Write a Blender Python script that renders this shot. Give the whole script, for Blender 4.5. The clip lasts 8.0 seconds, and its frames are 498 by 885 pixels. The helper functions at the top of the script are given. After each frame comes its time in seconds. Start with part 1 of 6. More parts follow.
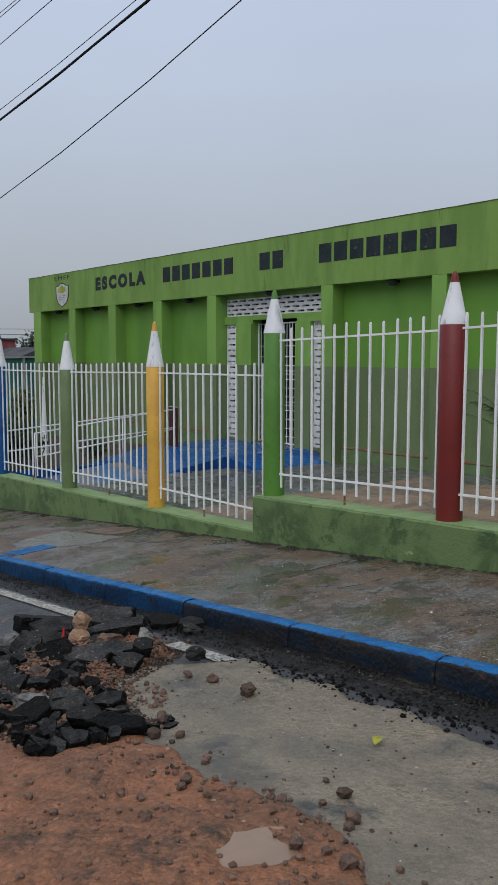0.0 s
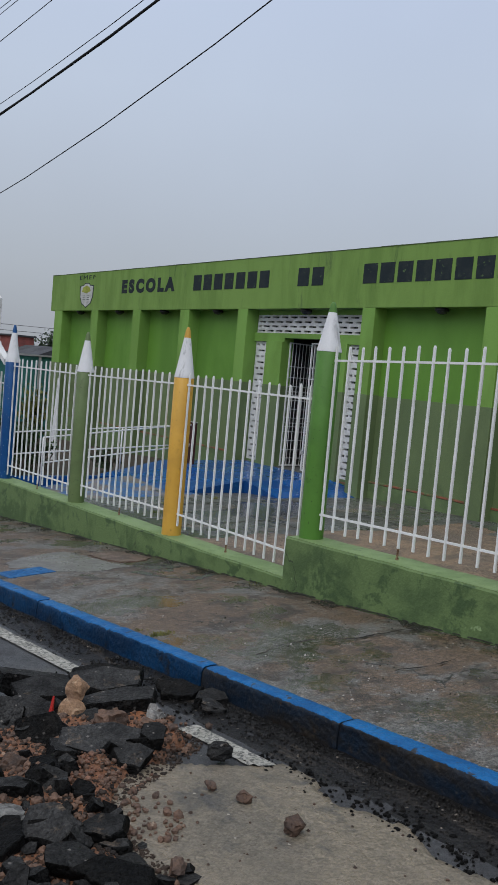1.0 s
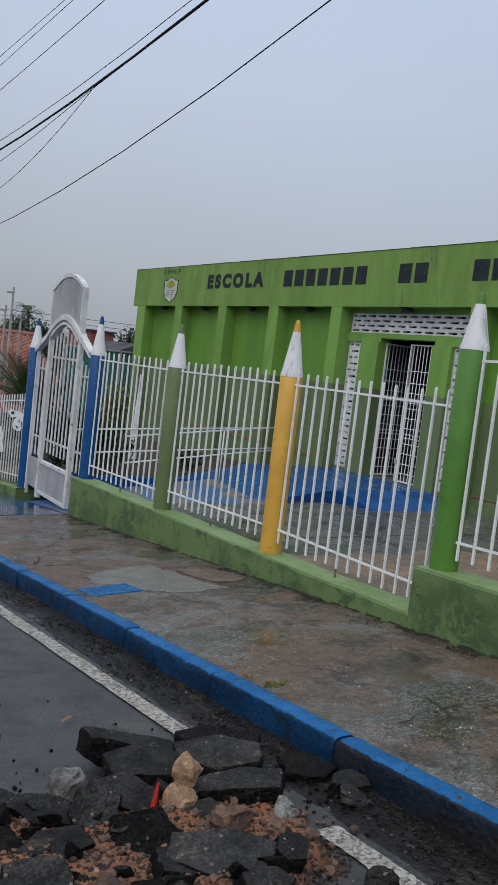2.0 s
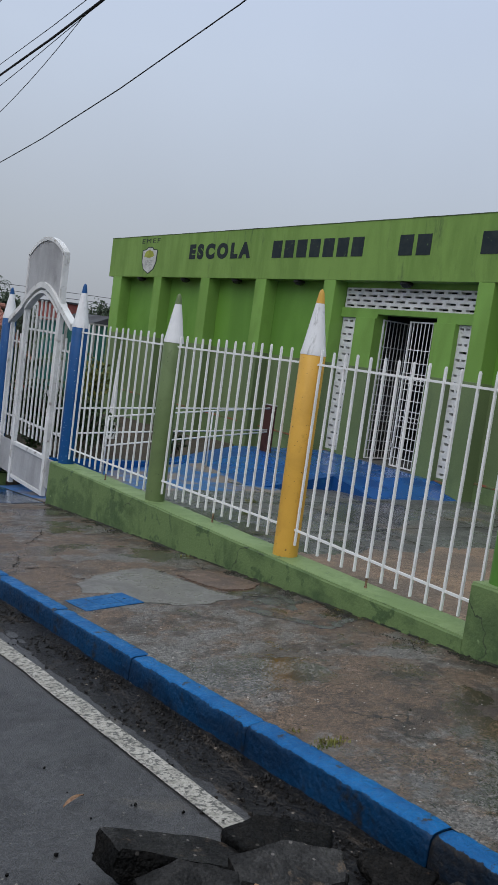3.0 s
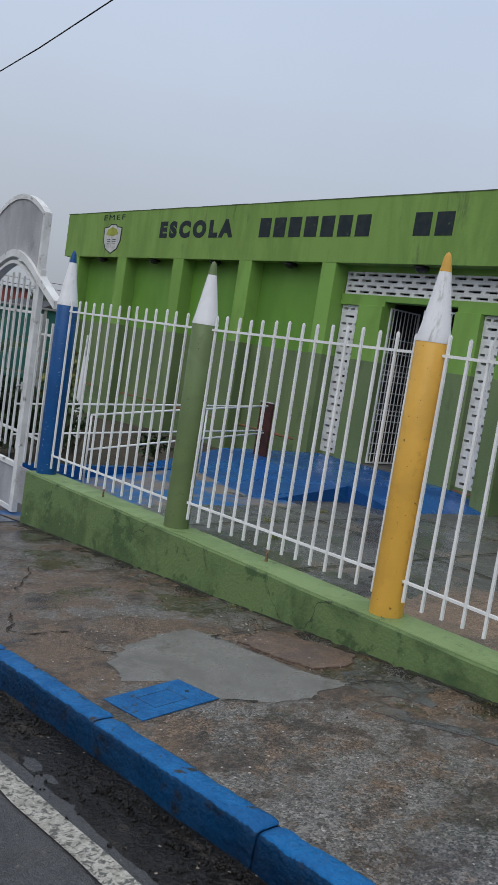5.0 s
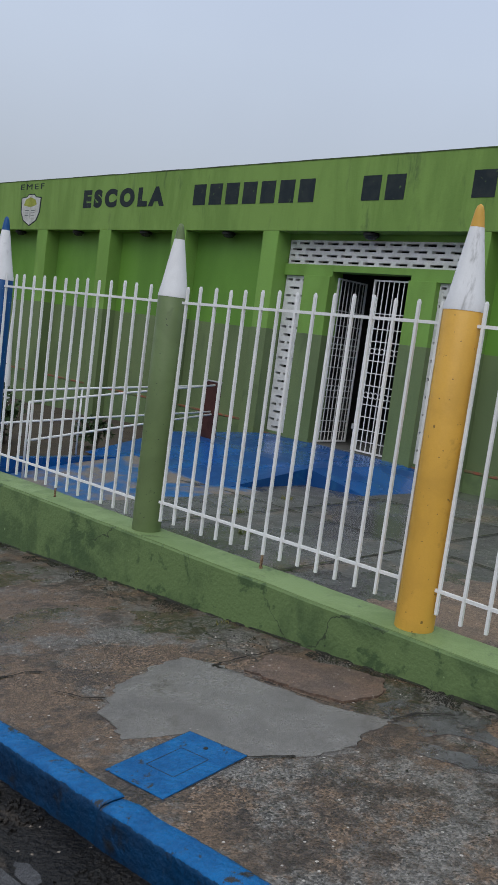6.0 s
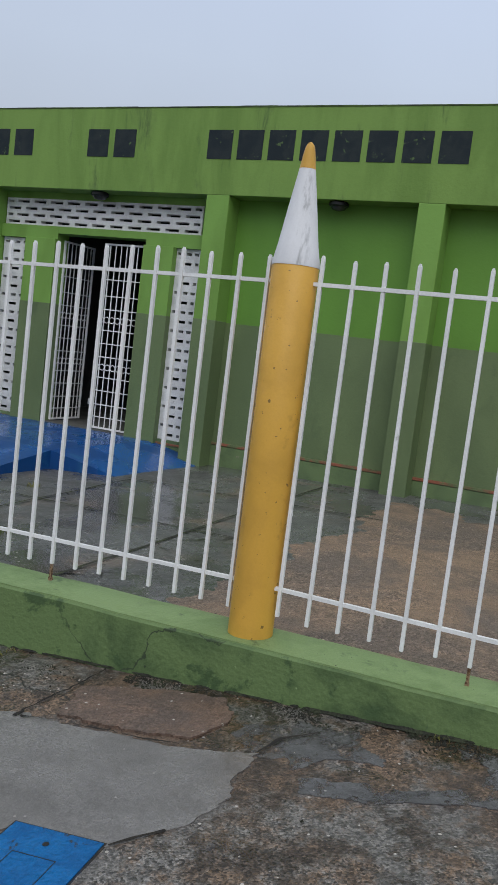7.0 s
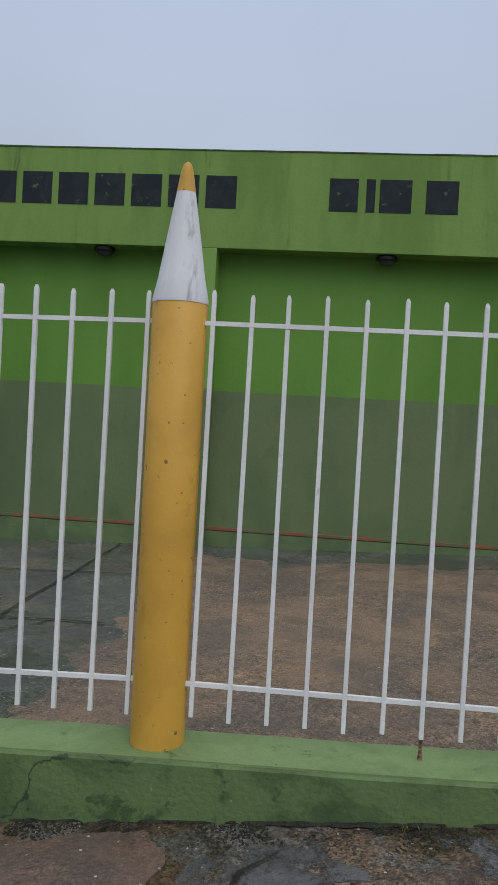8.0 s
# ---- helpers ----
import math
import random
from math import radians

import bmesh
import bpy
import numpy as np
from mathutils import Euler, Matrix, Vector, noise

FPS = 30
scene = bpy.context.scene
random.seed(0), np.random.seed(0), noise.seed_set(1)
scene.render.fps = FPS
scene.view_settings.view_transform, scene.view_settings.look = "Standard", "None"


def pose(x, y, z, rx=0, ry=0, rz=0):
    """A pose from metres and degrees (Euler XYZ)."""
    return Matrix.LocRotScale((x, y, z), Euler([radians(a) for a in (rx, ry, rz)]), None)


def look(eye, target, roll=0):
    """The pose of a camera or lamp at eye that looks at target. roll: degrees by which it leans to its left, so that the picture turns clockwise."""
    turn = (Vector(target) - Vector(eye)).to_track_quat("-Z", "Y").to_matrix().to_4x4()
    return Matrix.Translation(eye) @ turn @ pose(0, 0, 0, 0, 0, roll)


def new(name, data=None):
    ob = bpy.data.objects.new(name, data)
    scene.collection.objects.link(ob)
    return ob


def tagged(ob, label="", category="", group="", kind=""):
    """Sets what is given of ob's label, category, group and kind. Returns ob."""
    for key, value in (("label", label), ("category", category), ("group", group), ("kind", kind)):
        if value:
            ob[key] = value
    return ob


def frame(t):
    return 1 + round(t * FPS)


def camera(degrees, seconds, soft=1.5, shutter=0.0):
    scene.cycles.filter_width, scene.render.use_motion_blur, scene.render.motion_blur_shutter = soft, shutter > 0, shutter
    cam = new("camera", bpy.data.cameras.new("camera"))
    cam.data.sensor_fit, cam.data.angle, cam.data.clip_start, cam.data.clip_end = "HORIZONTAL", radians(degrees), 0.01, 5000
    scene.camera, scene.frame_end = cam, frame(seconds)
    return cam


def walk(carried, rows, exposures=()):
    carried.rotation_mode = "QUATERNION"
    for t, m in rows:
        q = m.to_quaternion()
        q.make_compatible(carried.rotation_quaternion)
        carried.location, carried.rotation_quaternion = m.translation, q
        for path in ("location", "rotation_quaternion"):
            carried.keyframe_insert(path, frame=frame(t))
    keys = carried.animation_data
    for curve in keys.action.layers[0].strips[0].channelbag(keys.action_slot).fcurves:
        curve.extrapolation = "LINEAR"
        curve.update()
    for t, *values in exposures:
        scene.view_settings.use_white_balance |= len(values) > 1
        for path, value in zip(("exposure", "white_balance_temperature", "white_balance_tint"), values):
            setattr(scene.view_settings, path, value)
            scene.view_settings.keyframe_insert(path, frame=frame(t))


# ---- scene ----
cam = camera(33.0, 8.0, soft=0.8)
PATH = [
    (0, (-0.158, 0.064, 1.507), (1.072, 1.628, 1.299), -0.0),
    (0.1, (-0.116, 0.156, 1.512), (1.041, 1.773, 1.299), 0.9),
    (0.3, (-0.029, 0.347, 1.521), (0.987, 2.057, 1.313), 3.4),
    (0.5, (0.069, 0.564, 1.489), (1.088, 2.272, 1.284), 4.5),
    (0.7, (0.136, 0.72, 1.477), (1.27, 2.359, 1.311), 5.1),
    (1, (0.287, 1.042, 1.476), (1.502, 2.623, 1.312), 5.2),
    (1.2, (0.363, 1.204, 1.435), (1.577, 2.785, 1.273), 4.8),
    (1.5, (0.465, 1.498, 1.452), (1.572, 3.155, 1.281), 6.8),
    (2, (0.547, 1.997, 1.416), (1.625, 3.672, 1.238), 6.8),
    (2.2, (0.571, 2.152, 1.424), (1.647, 3.827, 1.238), 6.6),
    (3.5, (0.863, 3.527, 1.306), (2.051, 5.119, 1.073), 8.5),
    (4, (0.924, 3.985, 1.239), (2.122, 5.57, 1.01), 8.7),
    (4.2, (0.951, 4.215, 1.219), (2.155, 5.796, 0.991), 8.8),
    (5.3, (1.092, 5.238, 1.176), (2.396, 6.736, 0.943), 8.5),
    (5.5, (1.122, 5.414, 1.165), (2.446, 6.889, 0.898), 8.4),
    (6, (1.245, 5.836, 1.129), (2.662, 7.226, 0.88), 7.4),
    (6.5, (1.324, 6.245, 1.079), (2.858, 7.509, 0.854), 7.8),
    (6.8, (1.432, 6.484, 1.042), (3.087, 7.579, 0.793), 6.4),
    (7, (1.534, 6.649, 1.033), (3.345, 7.465, 0.806), 6.9),
    (7.2, (1.602, 6.775, 1.031), (3.512, 7.336, 0.838), 6.5),
    (7.3, (1.644, 6.835, 1.016), (3.592, 7.251, 0.838), 5.9),
    (7.5, (1.689, 6.996, 0.978), (3.679, 7.128, 0.831), 3.7),
    (7.8, (1.785, 7.243, 1.005), (3.777, 7.362, 0.867), 3.3),
    (8, (1.842, 7.404, 0.981), (3.83, 7.62, 0.927), 3.2),
]
walk(cam, [(t, look(eye, target, roll)) for t, eye, target, roll in PATH],
     exposures=((0.0, -0.12), (2.0, -0.10), (4.0, -0.02), (6.0, -0.05), (7.5, -0.03), (8.0, -0.26)))

# ---- light ----
world = bpy.data.worlds.new("overcast_sky")
scene.world = world
world.use_nodes = True
wn, wl = world.node_tree.nodes, world.node_tree.links
wn.clear()
w_out = wn.new("ShaderNodeOutputWorld")
w_bg = wn.new("ShaderNodeBackground")
w_sky = wn.new("ShaderNodeTexSky")
w_sky.sky_type = "NISHITA"
w_sky.sun_disc = False
w_sky.sun_elevation, w_sky.sun_rotation = radians(42), radians(246)
w_sky.dust_density, w_sky.air_density = 4.0, 1.0
w_sun_scale = wn.new("ShaderNodeVectorMath")
w_sun_scale.operation = "SCALE"
w_sun_scale.inputs["Scale"].default_value = 0.06
w_co = wn.new("ShaderNodeTexCoord")
w_sep = wn.new("ShaderNodeSeparateXYZ")
w_ramp = wn.new("ShaderNodeValToRGB")
w_ramp.color_ramp.elements[0].position, w_ramp.color_ramp.elements[0].color = 0.0, (0.395, 0.42, 0.465, 1)
w_ramp.color_ramp.elements[1].position, w_ramp.color_ramp.elements[1].color = 1.0, (1.05, 1.11, 1.18, 1)
for at_, col_ in ((0.10, (0.485, 0.532, 0.60, 1)), (0.30, (0.60, 0.688, 0.84, 1)), (0.50, (0.625, 0.735, 0.97, 1))):
    el = w_ramp.color_ramp.elements.new(at_)
    el.color = col_
w_noise = wn.new("ShaderNodeTexNoise")
w_noise.inputs["Scale"].default_value, w_noise.inputs["Detail"].default_value = 2.2, 5
w_nr = wn.new("ShaderNodeMapRange")
w_nr.inputs["To Min"].default_value, w_nr.inputs["To Max"].default_value = 0.92, 1.10
w_mul = wn.new("ShaderNodeVectorMath")
w_mul.operation = "SCALE"
w_mix = wn.new("ShaderNodeMix")
w_mix.data_type = "RGBA"
w_mix.inputs["Factor"].default_value = 0.88
wl.new(w_co.outputs["Generated"], w_sep.inputs[0])
wl.new(w_sep.outputs["Z"], w_ramp.inputs[0])
wl.new(w_co.outputs["Generated"], w_noise.inputs["Vector"])
wl.new(w_noise.outputs["Fac"], w_nr.inputs["Value"])
wl.new(w_ramp.outputs["Color"], w_mul.inputs[0])
wl.new(w_nr.outputs["Result"], w_mul.inputs["Scale"])
wl.new(w_sky.outputs["Color"], w_sun_scale.inputs[0])
wl.new(w_sun_scale.outputs["Vector"], w_mix.inputs["A"])
wl.new(w_mul.outputs["Vector"], w_mix.inputs["B"])
wl.new(w_mix.outputs["Result"], w_bg.inputs["Color"])
w_bg.inputs["Strength"].default_value = 1.0
wl.new(w_bg.outputs["Background"], w_out.inputs["Surface"])

sun = new("sun", bpy.data.lights.new("sun", "SUN"))
sun.data.energy, sun.data.angle, sun.data.color = 1.3, radians(60), (1.0, 0.98, 0.95)
sun.matrix_world = look((-7, -3.5, 10.5), (0, 0, 0))


# ---- materials ----
def material(name, c1, c2=None, scale=3.0, lo=0.4, hi=0.62, c3=None, scale3=18.0, lo3=0.55, hi3=0.7, rough=0.7, rough2=None,
             bump=0.15, bscale=60.0, metal=0.0, stretch=(1, 1, 1), spots=None, spot_scale=25.0, spot_at=0.70, grain=0.12, random_tint=0.0, spec=0.35, dist=0.4, harsh=0.55):
    """Two-scale stained surface: c1 mottled with c2, blotched with c3, sprinkled with dark or light spots, with fine grain and relief."""
    m = bpy.data.materials.new(name)
    m.use_nodes = True
    n, l = m.node_tree.nodes, m.node_tree.links
    bsdf = n["Principled BSDF"]
    geo = n.new("ShaderNodeNewGeometry")
    mp = n.new("ShaderNodeMapping")
    mp.inputs["Scale"].default_value = stretch
    l.new(geo.outputs["Position"], mp.inputs["Vector"])

    def noise_fac(sc, a, b, detail=6, src=None, dist=0.4):
        t = n.new("ShaderNodeTexNoise")
        t.inputs["Scale"].default_value, t.inputs["Detail"].default_value, t.inputs["Distortion"].default_value = sc, detail, dist
        t.inputs["Roughness"].default_value = harsh
        l.new((src or mp).outputs[0], t.inputs["Vector"])
        r = n.new("ShaderNodeMapRange")
        r.interpolation_type = "SMOOTHSTEP"
        r.inputs["From Min"].default_value, r.inputs["From Max"].default_value = a, b
        l.new(t.outputs["Fac"], r.inputs["Value"])
        return r.outputs["Result"]

    def mix(fac, a, b, blend="MIX"):
        x = n.new("ShaderNodeMix")
        x.data_type, x.blend_type = "RGBA", blend
        if isinstance(fac, float):
            x.inputs["Factor"].default_value = fac
        else:
            l.new(fac, x.inputs["Factor"])
        for k, v in (("A", a), ("B", b)):
            if isinstance(v, tuple):
                x.inputs[k].default_value = (*v, 1)
            else:
                l.new(v, x.inputs[k])
        return x.outputs["Result"]

    f1 = noise_fac(scale, lo, hi, 9, None, dist)
    col = mix(f1, c1, c2 or tuple(0.78 * v for v in c1))
    if c3:
        col = mix(noise_fac(scale3, lo3, hi3, 8, None, dist), col, c3)
    if spots:
        col = mix(noise_fac(spot_scale, spot_at, spot_at + 0.03, 3, geo, 0.0), col, spots)
    if grain:
        g = noise_fac(120.0, 0.42, 0.62, 4, geo, 0.0)
        col = mix(g, col, mix(min(1.0, grain * 2.2), col, (0.0, 0.0, 0.0)))
    if random_tint:
        oi = n.new("ShaderNodeObjectInfo")
        hs = n.new("ShaderNodeHueSaturation")
        r = n.new("ShaderNodeMapRange")
        r.inputs["To Min"].default_value, r.inputs["To Max"].default_value = 1 - random_tint, 1 + random_tint
        l.new(oi.outputs["Random"], r.inputs["Value"])
        l.new(r.outputs["Result"], hs.inputs["Value"])
        l.new(col, hs.inputs["Color"])
        col = hs.outputs["Color"]
    l.new(col, bsdf.inputs["Base Color"])
    rr = n.new("ShaderNodeMapRange")
    rr.inputs["To Min"].default_value, rr.inputs["To Max"].default_value = rough, rough2 if rough2 is not None else min(1, rough + 0.15)
    l.new(f1, rr.inputs["Value"])
    l.new(rr.outputs["Result"], bsdf.inputs["Roughness"])
    bsdf.inputs["Metallic"].default_value = metal
    bsdf.inputs["Specular IOR Level"].default_value = spec
    if bump:
        bt = n.new("ShaderNodeTexNoise")
        bt.inputs["Scale"].default_value, bt.inputs["Detail"].default_value = bscale, 5
        l.new(geo.outputs["Position"], bt.inputs["Vector"])
        bp = n.new("ShaderNodeBump")
        bp.inputs["Strength"].default_value, bp.inputs["Distance"].default_value = bump, 0.02
        l.new(bt.outputs["Fac"], bp.inputs["Height"])
        l.new(bp.outputs["Normal"], bsdf.inputs["Normal"])
    return m


def add_cracks(m, colour, scale=0.8, width=0.012, warp=0.35):
    """Thin branching cracks: the edges of warped cells, broken up by noise."""
    n, l = m.node_tree.nodes, m.node_tree.links
    bsdf = n["Principled BSDF"]
    old = bsdf.inputs["Base Color"].links[0].from_socket
    geo = n.new("ShaderNodeNewGeometry")
    t = n.new("ShaderNodeTexNoise")
    t.inputs["Scale"].default_value, t.inputs["Detail"].default_value = 2.5, 6
    l.new(geo.outputs["Position"], t.inputs["Vector"])
    sc = n.new("ShaderNodeVectorMath")
    sc.operation = "SCALE"
    sc.inputs["Scale"].default_value = warp
    l.new(t.outputs["Color"], sc.inputs[0])
    ad = n.new("ShaderNodeVectorMath")
    l.new(geo.outputs["Position"], ad.inputs[0])
    l.new(sc.outputs["Vector"], ad.inputs[1])
    v = n.new("ShaderNodeTexVoronoi")
    v.feature = "DISTANCE_TO_EDGE"
    v.inputs["Scale"].default_value = scale
    l.new(ad.outputs["Vector"], v.inputs["Vector"])
    r = n.new("ShaderNodeMapRange")
    r.inputs["From Min"].default_value, r.inputs["From Max"].default_value = width * 0.4, width
    r.inputs["To Min"].default_value, r.inputs["To Max"].default_value = 1.0, 0.0
    l.new(v.outputs["Distance"], r.inputs["Value"])
    t2 = n.new("ShaderNodeTexNoise")
    t2.inputs["Scale"].default_value = 0.9
    l.new(geo.outputs["Position"], t2.inputs["Vector"])
    r2 = n.new("ShaderNodeMapRange")
    r2.inputs["From Min"].default_value, r2.inputs["From Max"].default_value = 0.45, 0.55
    l.new(t2.outputs["Fac"], r2.inputs["Value"])
    mu = n.new("ShaderNodeMath")
    mu.operation = "MULTIPLY"
    l.new(r.outputs["Result"], mu.inputs[0])
    l.new(r2.outputs["Result"], mu.inputs[1])
    x = n.new("ShaderNodeMix")
    x.data_type = "RGBA"
    l.new(mu.outputs[0], x.inputs["Factor"])
    l.new(old, x.inputs["A"])
    x.inputs["B"].default_value = (*colour, 1)
    l.new(x.outputs["Result"], bsdf.inputs["Base Color"])
    return m


def add_grit(m, scale=150.0, depth=0.55, pale=(0.42, 0.39, 0.35), pale_at=0.965, zone=1.4, lo=0.40, hi=0.58, floor=0.25, relief=0.35):
    """Worn aggregate: little stones of uneven tone, a few of them pale, gathered in zones."""
    n, l = m.node_tree.nodes, m.node_tree.links
    bsdf = n["Principled BSDF"]
    old = bsdf.inputs["Base Color"].links[0].from_socket
    geo = n.new("ShaderNodeNewGeometry")
    z = n.new("ShaderNodeTexNoise")
    z.inputs["Scale"].default_value, z.inputs["Detail"].default_value, z.inputs["Roughness"].default_value = zone, 8, 0.7
    l.new(geo.outputs["Position"], z.inputs["Vector"])
    zr = n.new("ShaderNodeMapRange")
    zr.inputs["From Min"].default_value, zr.inputs["From Max"].default_value = lo, hi
    zr.inputs["To Min"].default_value = floor
    l.new(z.outputs["Fac"], zr.inputs["Value"])
    tone = None
    for k, sc in enumerate((scale, scale * 0.42)):
        v = n.new("ShaderNodeTexVoronoi")
        v.inputs["Scale"].default_value = sc
        l.new(geo.outputs["Position"], v.inputs["Vector"])
        sp = n.new("ShaderNodeSeparateColor")
        l.new(v.outputs["Color"], sp.inputs[0])
        r = n.new("ShaderNodeMapRange")
        r.inputs["To Min"].default_value, r.inputs["To Max"].default_value = 1 - depth * (1.0, 0.55)[k], 1 + depth * (0.9, 0.5)[k]
        l.new(sp.outputs[0], r.inputs["Value"])
        if tone is None:
            tone, small, fine = r.outputs["Result"], v, sp
        else:
            mu = n.new("ShaderNodeMath")
            mu.operation = "MULTIPLY"
            l.new(tone, mu.inputs[0])
            l.new(r.outputs["Result"], mu.inputs[1])
            tone, coarse = mu.outputs[0], sp
            near = v
    sc_ = n.new("ShaderNodeVectorMath")
    sc_.operation = "SCALE"
    l.new(old, sc_.inputs[0])
    l.new(tone, sc_.inputs["Scale"])
    x = n.new("ShaderNodeMix")
    x.data_type = "RGBA"
    l.new(zr.outputs["Result"], x.inputs["Factor"])
    l.new(old, x.inputs["A"])
    l.new(sc_.outputs["Vector"], x.inputs["B"])
    col = x.outputs["Result"]
    pk = n.new("ShaderNodeMath")
    pk.operation = "GREATER_THAN"
    pk.inputs[1].default_value = pale_at
    l.new(coarse.outputs[1], pk.inputs[0])
    ds = n.new("ShaderNodeMath")
    ds.operation = "LESS_THAN"
    ds.inputs[1].default_value = 0.30
    l.new(near.outputs["Distance"], ds.inputs[0])
    both = n.new("ShaderNodeMath")
    both.operation = "MULTIPLY"
    l.new(pk.outputs[0], both.inputs[0])
    l.new(ds.outputs[0], both.inputs[1])
    y = n.new("ShaderNodeMix")
    y.data_type = "RGBA"
    l.new(both.outputs[0], y.inputs["Factor"])
    l.new(col, y.inputs["A"])
    y.inputs["B"].default_value = (*pale, 1)
    l.new(y.outputs["Result"], bsdf.inputs["Base Color"])
    bp = n.new("ShaderNodeBump")
    bp.inputs["Strength"].default_value, bp.inputs["Distance"].default_value = relief, 0.004
    bp.invert = True
    l.new(small.outputs["Distance"], bp.inputs["Height"])
    if bsdf.inputs["Normal"].links:
        l.new(bsdf.inputs["Normal"].links[0].from_socket, bp.inputs["Normal"])
    l.new(bp.outputs["Normal"], bsdf.inputs["Normal"])
    return m


def add_wet(m, zone=1.2, lo=0.52, hi=0.60, dark=0.78, gloss=0.07):
    """Standing rain film: smooth glossy places where the relief drowns."""
    n, l = m.node_tree.nodes, m.node_tree.links
    bsdf = n["Principled BSDF"]
    geo = n.new("ShaderNodeNewGeometry")
    z = n.new("ShaderNodeTexNoise")
    z.inputs["Scale"].default_value, z.inputs["Detail"].default_value, z.inputs["Roughness"].default_value = zone, 7, 0.62
    ofs = n.new("ShaderNodeVectorMath")
    ofs.inputs[1].default_value = (31.7, 4.2, 9.0)
    l.new(geo.outputs["Position"], ofs.inputs[0])
    l.new(ofs.outputs["Vector"], z.inputs["Vector"])
    r = n.new("ShaderNodeMapRange")
    r.interpolation_type = "SMOOTHSTEP"
    r.inputs["From Min"].default_value, r.inputs["From Max"].default_value = lo, hi
    l.new(z.outputs["Fac"], r.inputs["Value"])
    fac = r.outputs["Result"]
    rough = n.new("ShaderNodeMix")
    l.new(fac, rough.inputs["Factor"])
    l.new(bsdf.inputs["Roughness"].links[0].from_socket, rough.inputs["A"])
    rough.inputs["B"].default_value = gloss
    l.new(rough.outputs["Result"], bsdf.inputs["Roughness"])
    col = n.new("ShaderNodeMix")
    col.data_type, col.blend_type = "RGBA", "MULTIPLY"
    l.new(fac, col.inputs["Factor"])
    l.new(bsdf.inputs["Base Color"].links[0].from_socket, col.inputs["A"])
    col.inputs["B"].default_value = (dark, dark, dark, 1)
    l.new(col.outputs["Result"], bsdf.inputs["Base Color"])
    for node in list(n):
        if node.type == "BUMP":
            s_ = n.new("ShaderNodeMapRange")
            s_.inputs["To Min"].default_value, s_.inputs["To Max"].default_value = node.inputs["Strength"].default_value, node.inputs["Strength"].default_value * 0.22
            l.new(fac, s_.inputs["Value"])
            l.new(s_.outputs["Result"], node.inputs["Strength"])
    bsdf.inputs["Specular IOR Level"].default_value = 0.5
    return m


M_asphalt = add_grit(material("wet_asphalt", (0.066, 0.066, 0.068), (0.043, 0.043, 0.045), 1.3, harsh=0.68, c3=(0.10, 0.092, 0.080), scale3=2.2, lo3=0.58, hi3=0.72, rough=0.34, rough2=0.55, bump=0.3, bscale=160, grain=0.10), 150, 0.45, (0.17, 0.16, 0.14), 0.985, floor=0.5, relief=0.4)
M_gutter = add_grit(material("wet_gutter_dirt", (0.014, 0.013, 0.012), (0.055, 0.046, 0.038), 5.0, 0.52, 0.66, c3=(0.008, 0.007, 0.006), scale3=9, lo3=0.50, hi3=0.6, rough=0.35, rough2=0.7, bump=0.9, bscale=45, harsh=0.7, stretch=(1.6, 0.35, 1), spec=0.2), 110, 0.6, (0.20, 0.17, 0.14), 0.975)
M_line = material("worn_white_road_paint", (0.45, 0.43, 0.38), (0.30, 0.29, 0.25), 14, c3=(0.10, 0.098, 0.09), scale3=42, lo3=0.49, hi3=0.57, harsh=0.7, rough=0.6, bump=0.3)
M_pave = add_cracks(add_grit(material("wet_stained_pavement", (0.128, 0.086, 0.056), (0.142, 0.133, 0.122), 1.15, 0.465, 0.555, c3=(0.056, 0.041, 0.031), scale3=3.6, lo3=0.49, hi3=0.60, rough=0.55, rough2=0.40,
                                      bump=0.25, bscale=90, grain=0.12, dist=0.1, harsh=0.78), 130, 0.82, (0.42, 0.39, 0.35), 0.984, 1.2, 0.42, 0.58, 0.5, 0.6), (0.016, 0.014, 0.011), 0.42, 0.0045, 0.9)
add_wet(M_pave, 1.3, 0.50, 0.575, 0.70, 0.14)
M_pave.node_tree.nodes["Principled BSDF"].inputs["Specular IOR Level"].default_value = 0.5
M_patch = add_grit(material("smooth_grey_repair_concrete", (0.185, 0.176, 0.165), (0.135, 0.128, 0.120), 2.2, harsh=0.7, c3=(0.090, 0.080, 0.070), scale3=4, lo3=0.54, hi3=0.72, rough=0.24, rough2=0.42, bump=0.1, bscale=120, grain=0.06), 170, 0.22, (0.3, 0.28, 0.26), 0.995, relief=0.1)
M_brownpatch = add_grit(material("rusty_brown_pavement", (0.165, 0.108, 0.080), (0.115, 0.085, 0.068), 4, harsh=0.7, rough=0.35, rough2=0.6, bump=0.3, grain=0.12), 130, 0.5)
M_court = add_cracks(add_grit(material("weathered_yard_concrete", (0.145, 0.145, 0.142), (0.090, 0.088, 0.085), 0.8, 0.4, 0.6, harsh=0.70, c3=(0.19, 0.15, 0.12), scale3=1.3, lo3=0.52, hi3=0.68, rough=0.22, rough2=0.5, bump=0.3, bscale=60, grain=0.12), 90, 0.45), (0.03, 0.028, 0.025), 0.6, 0.007, 0.6)
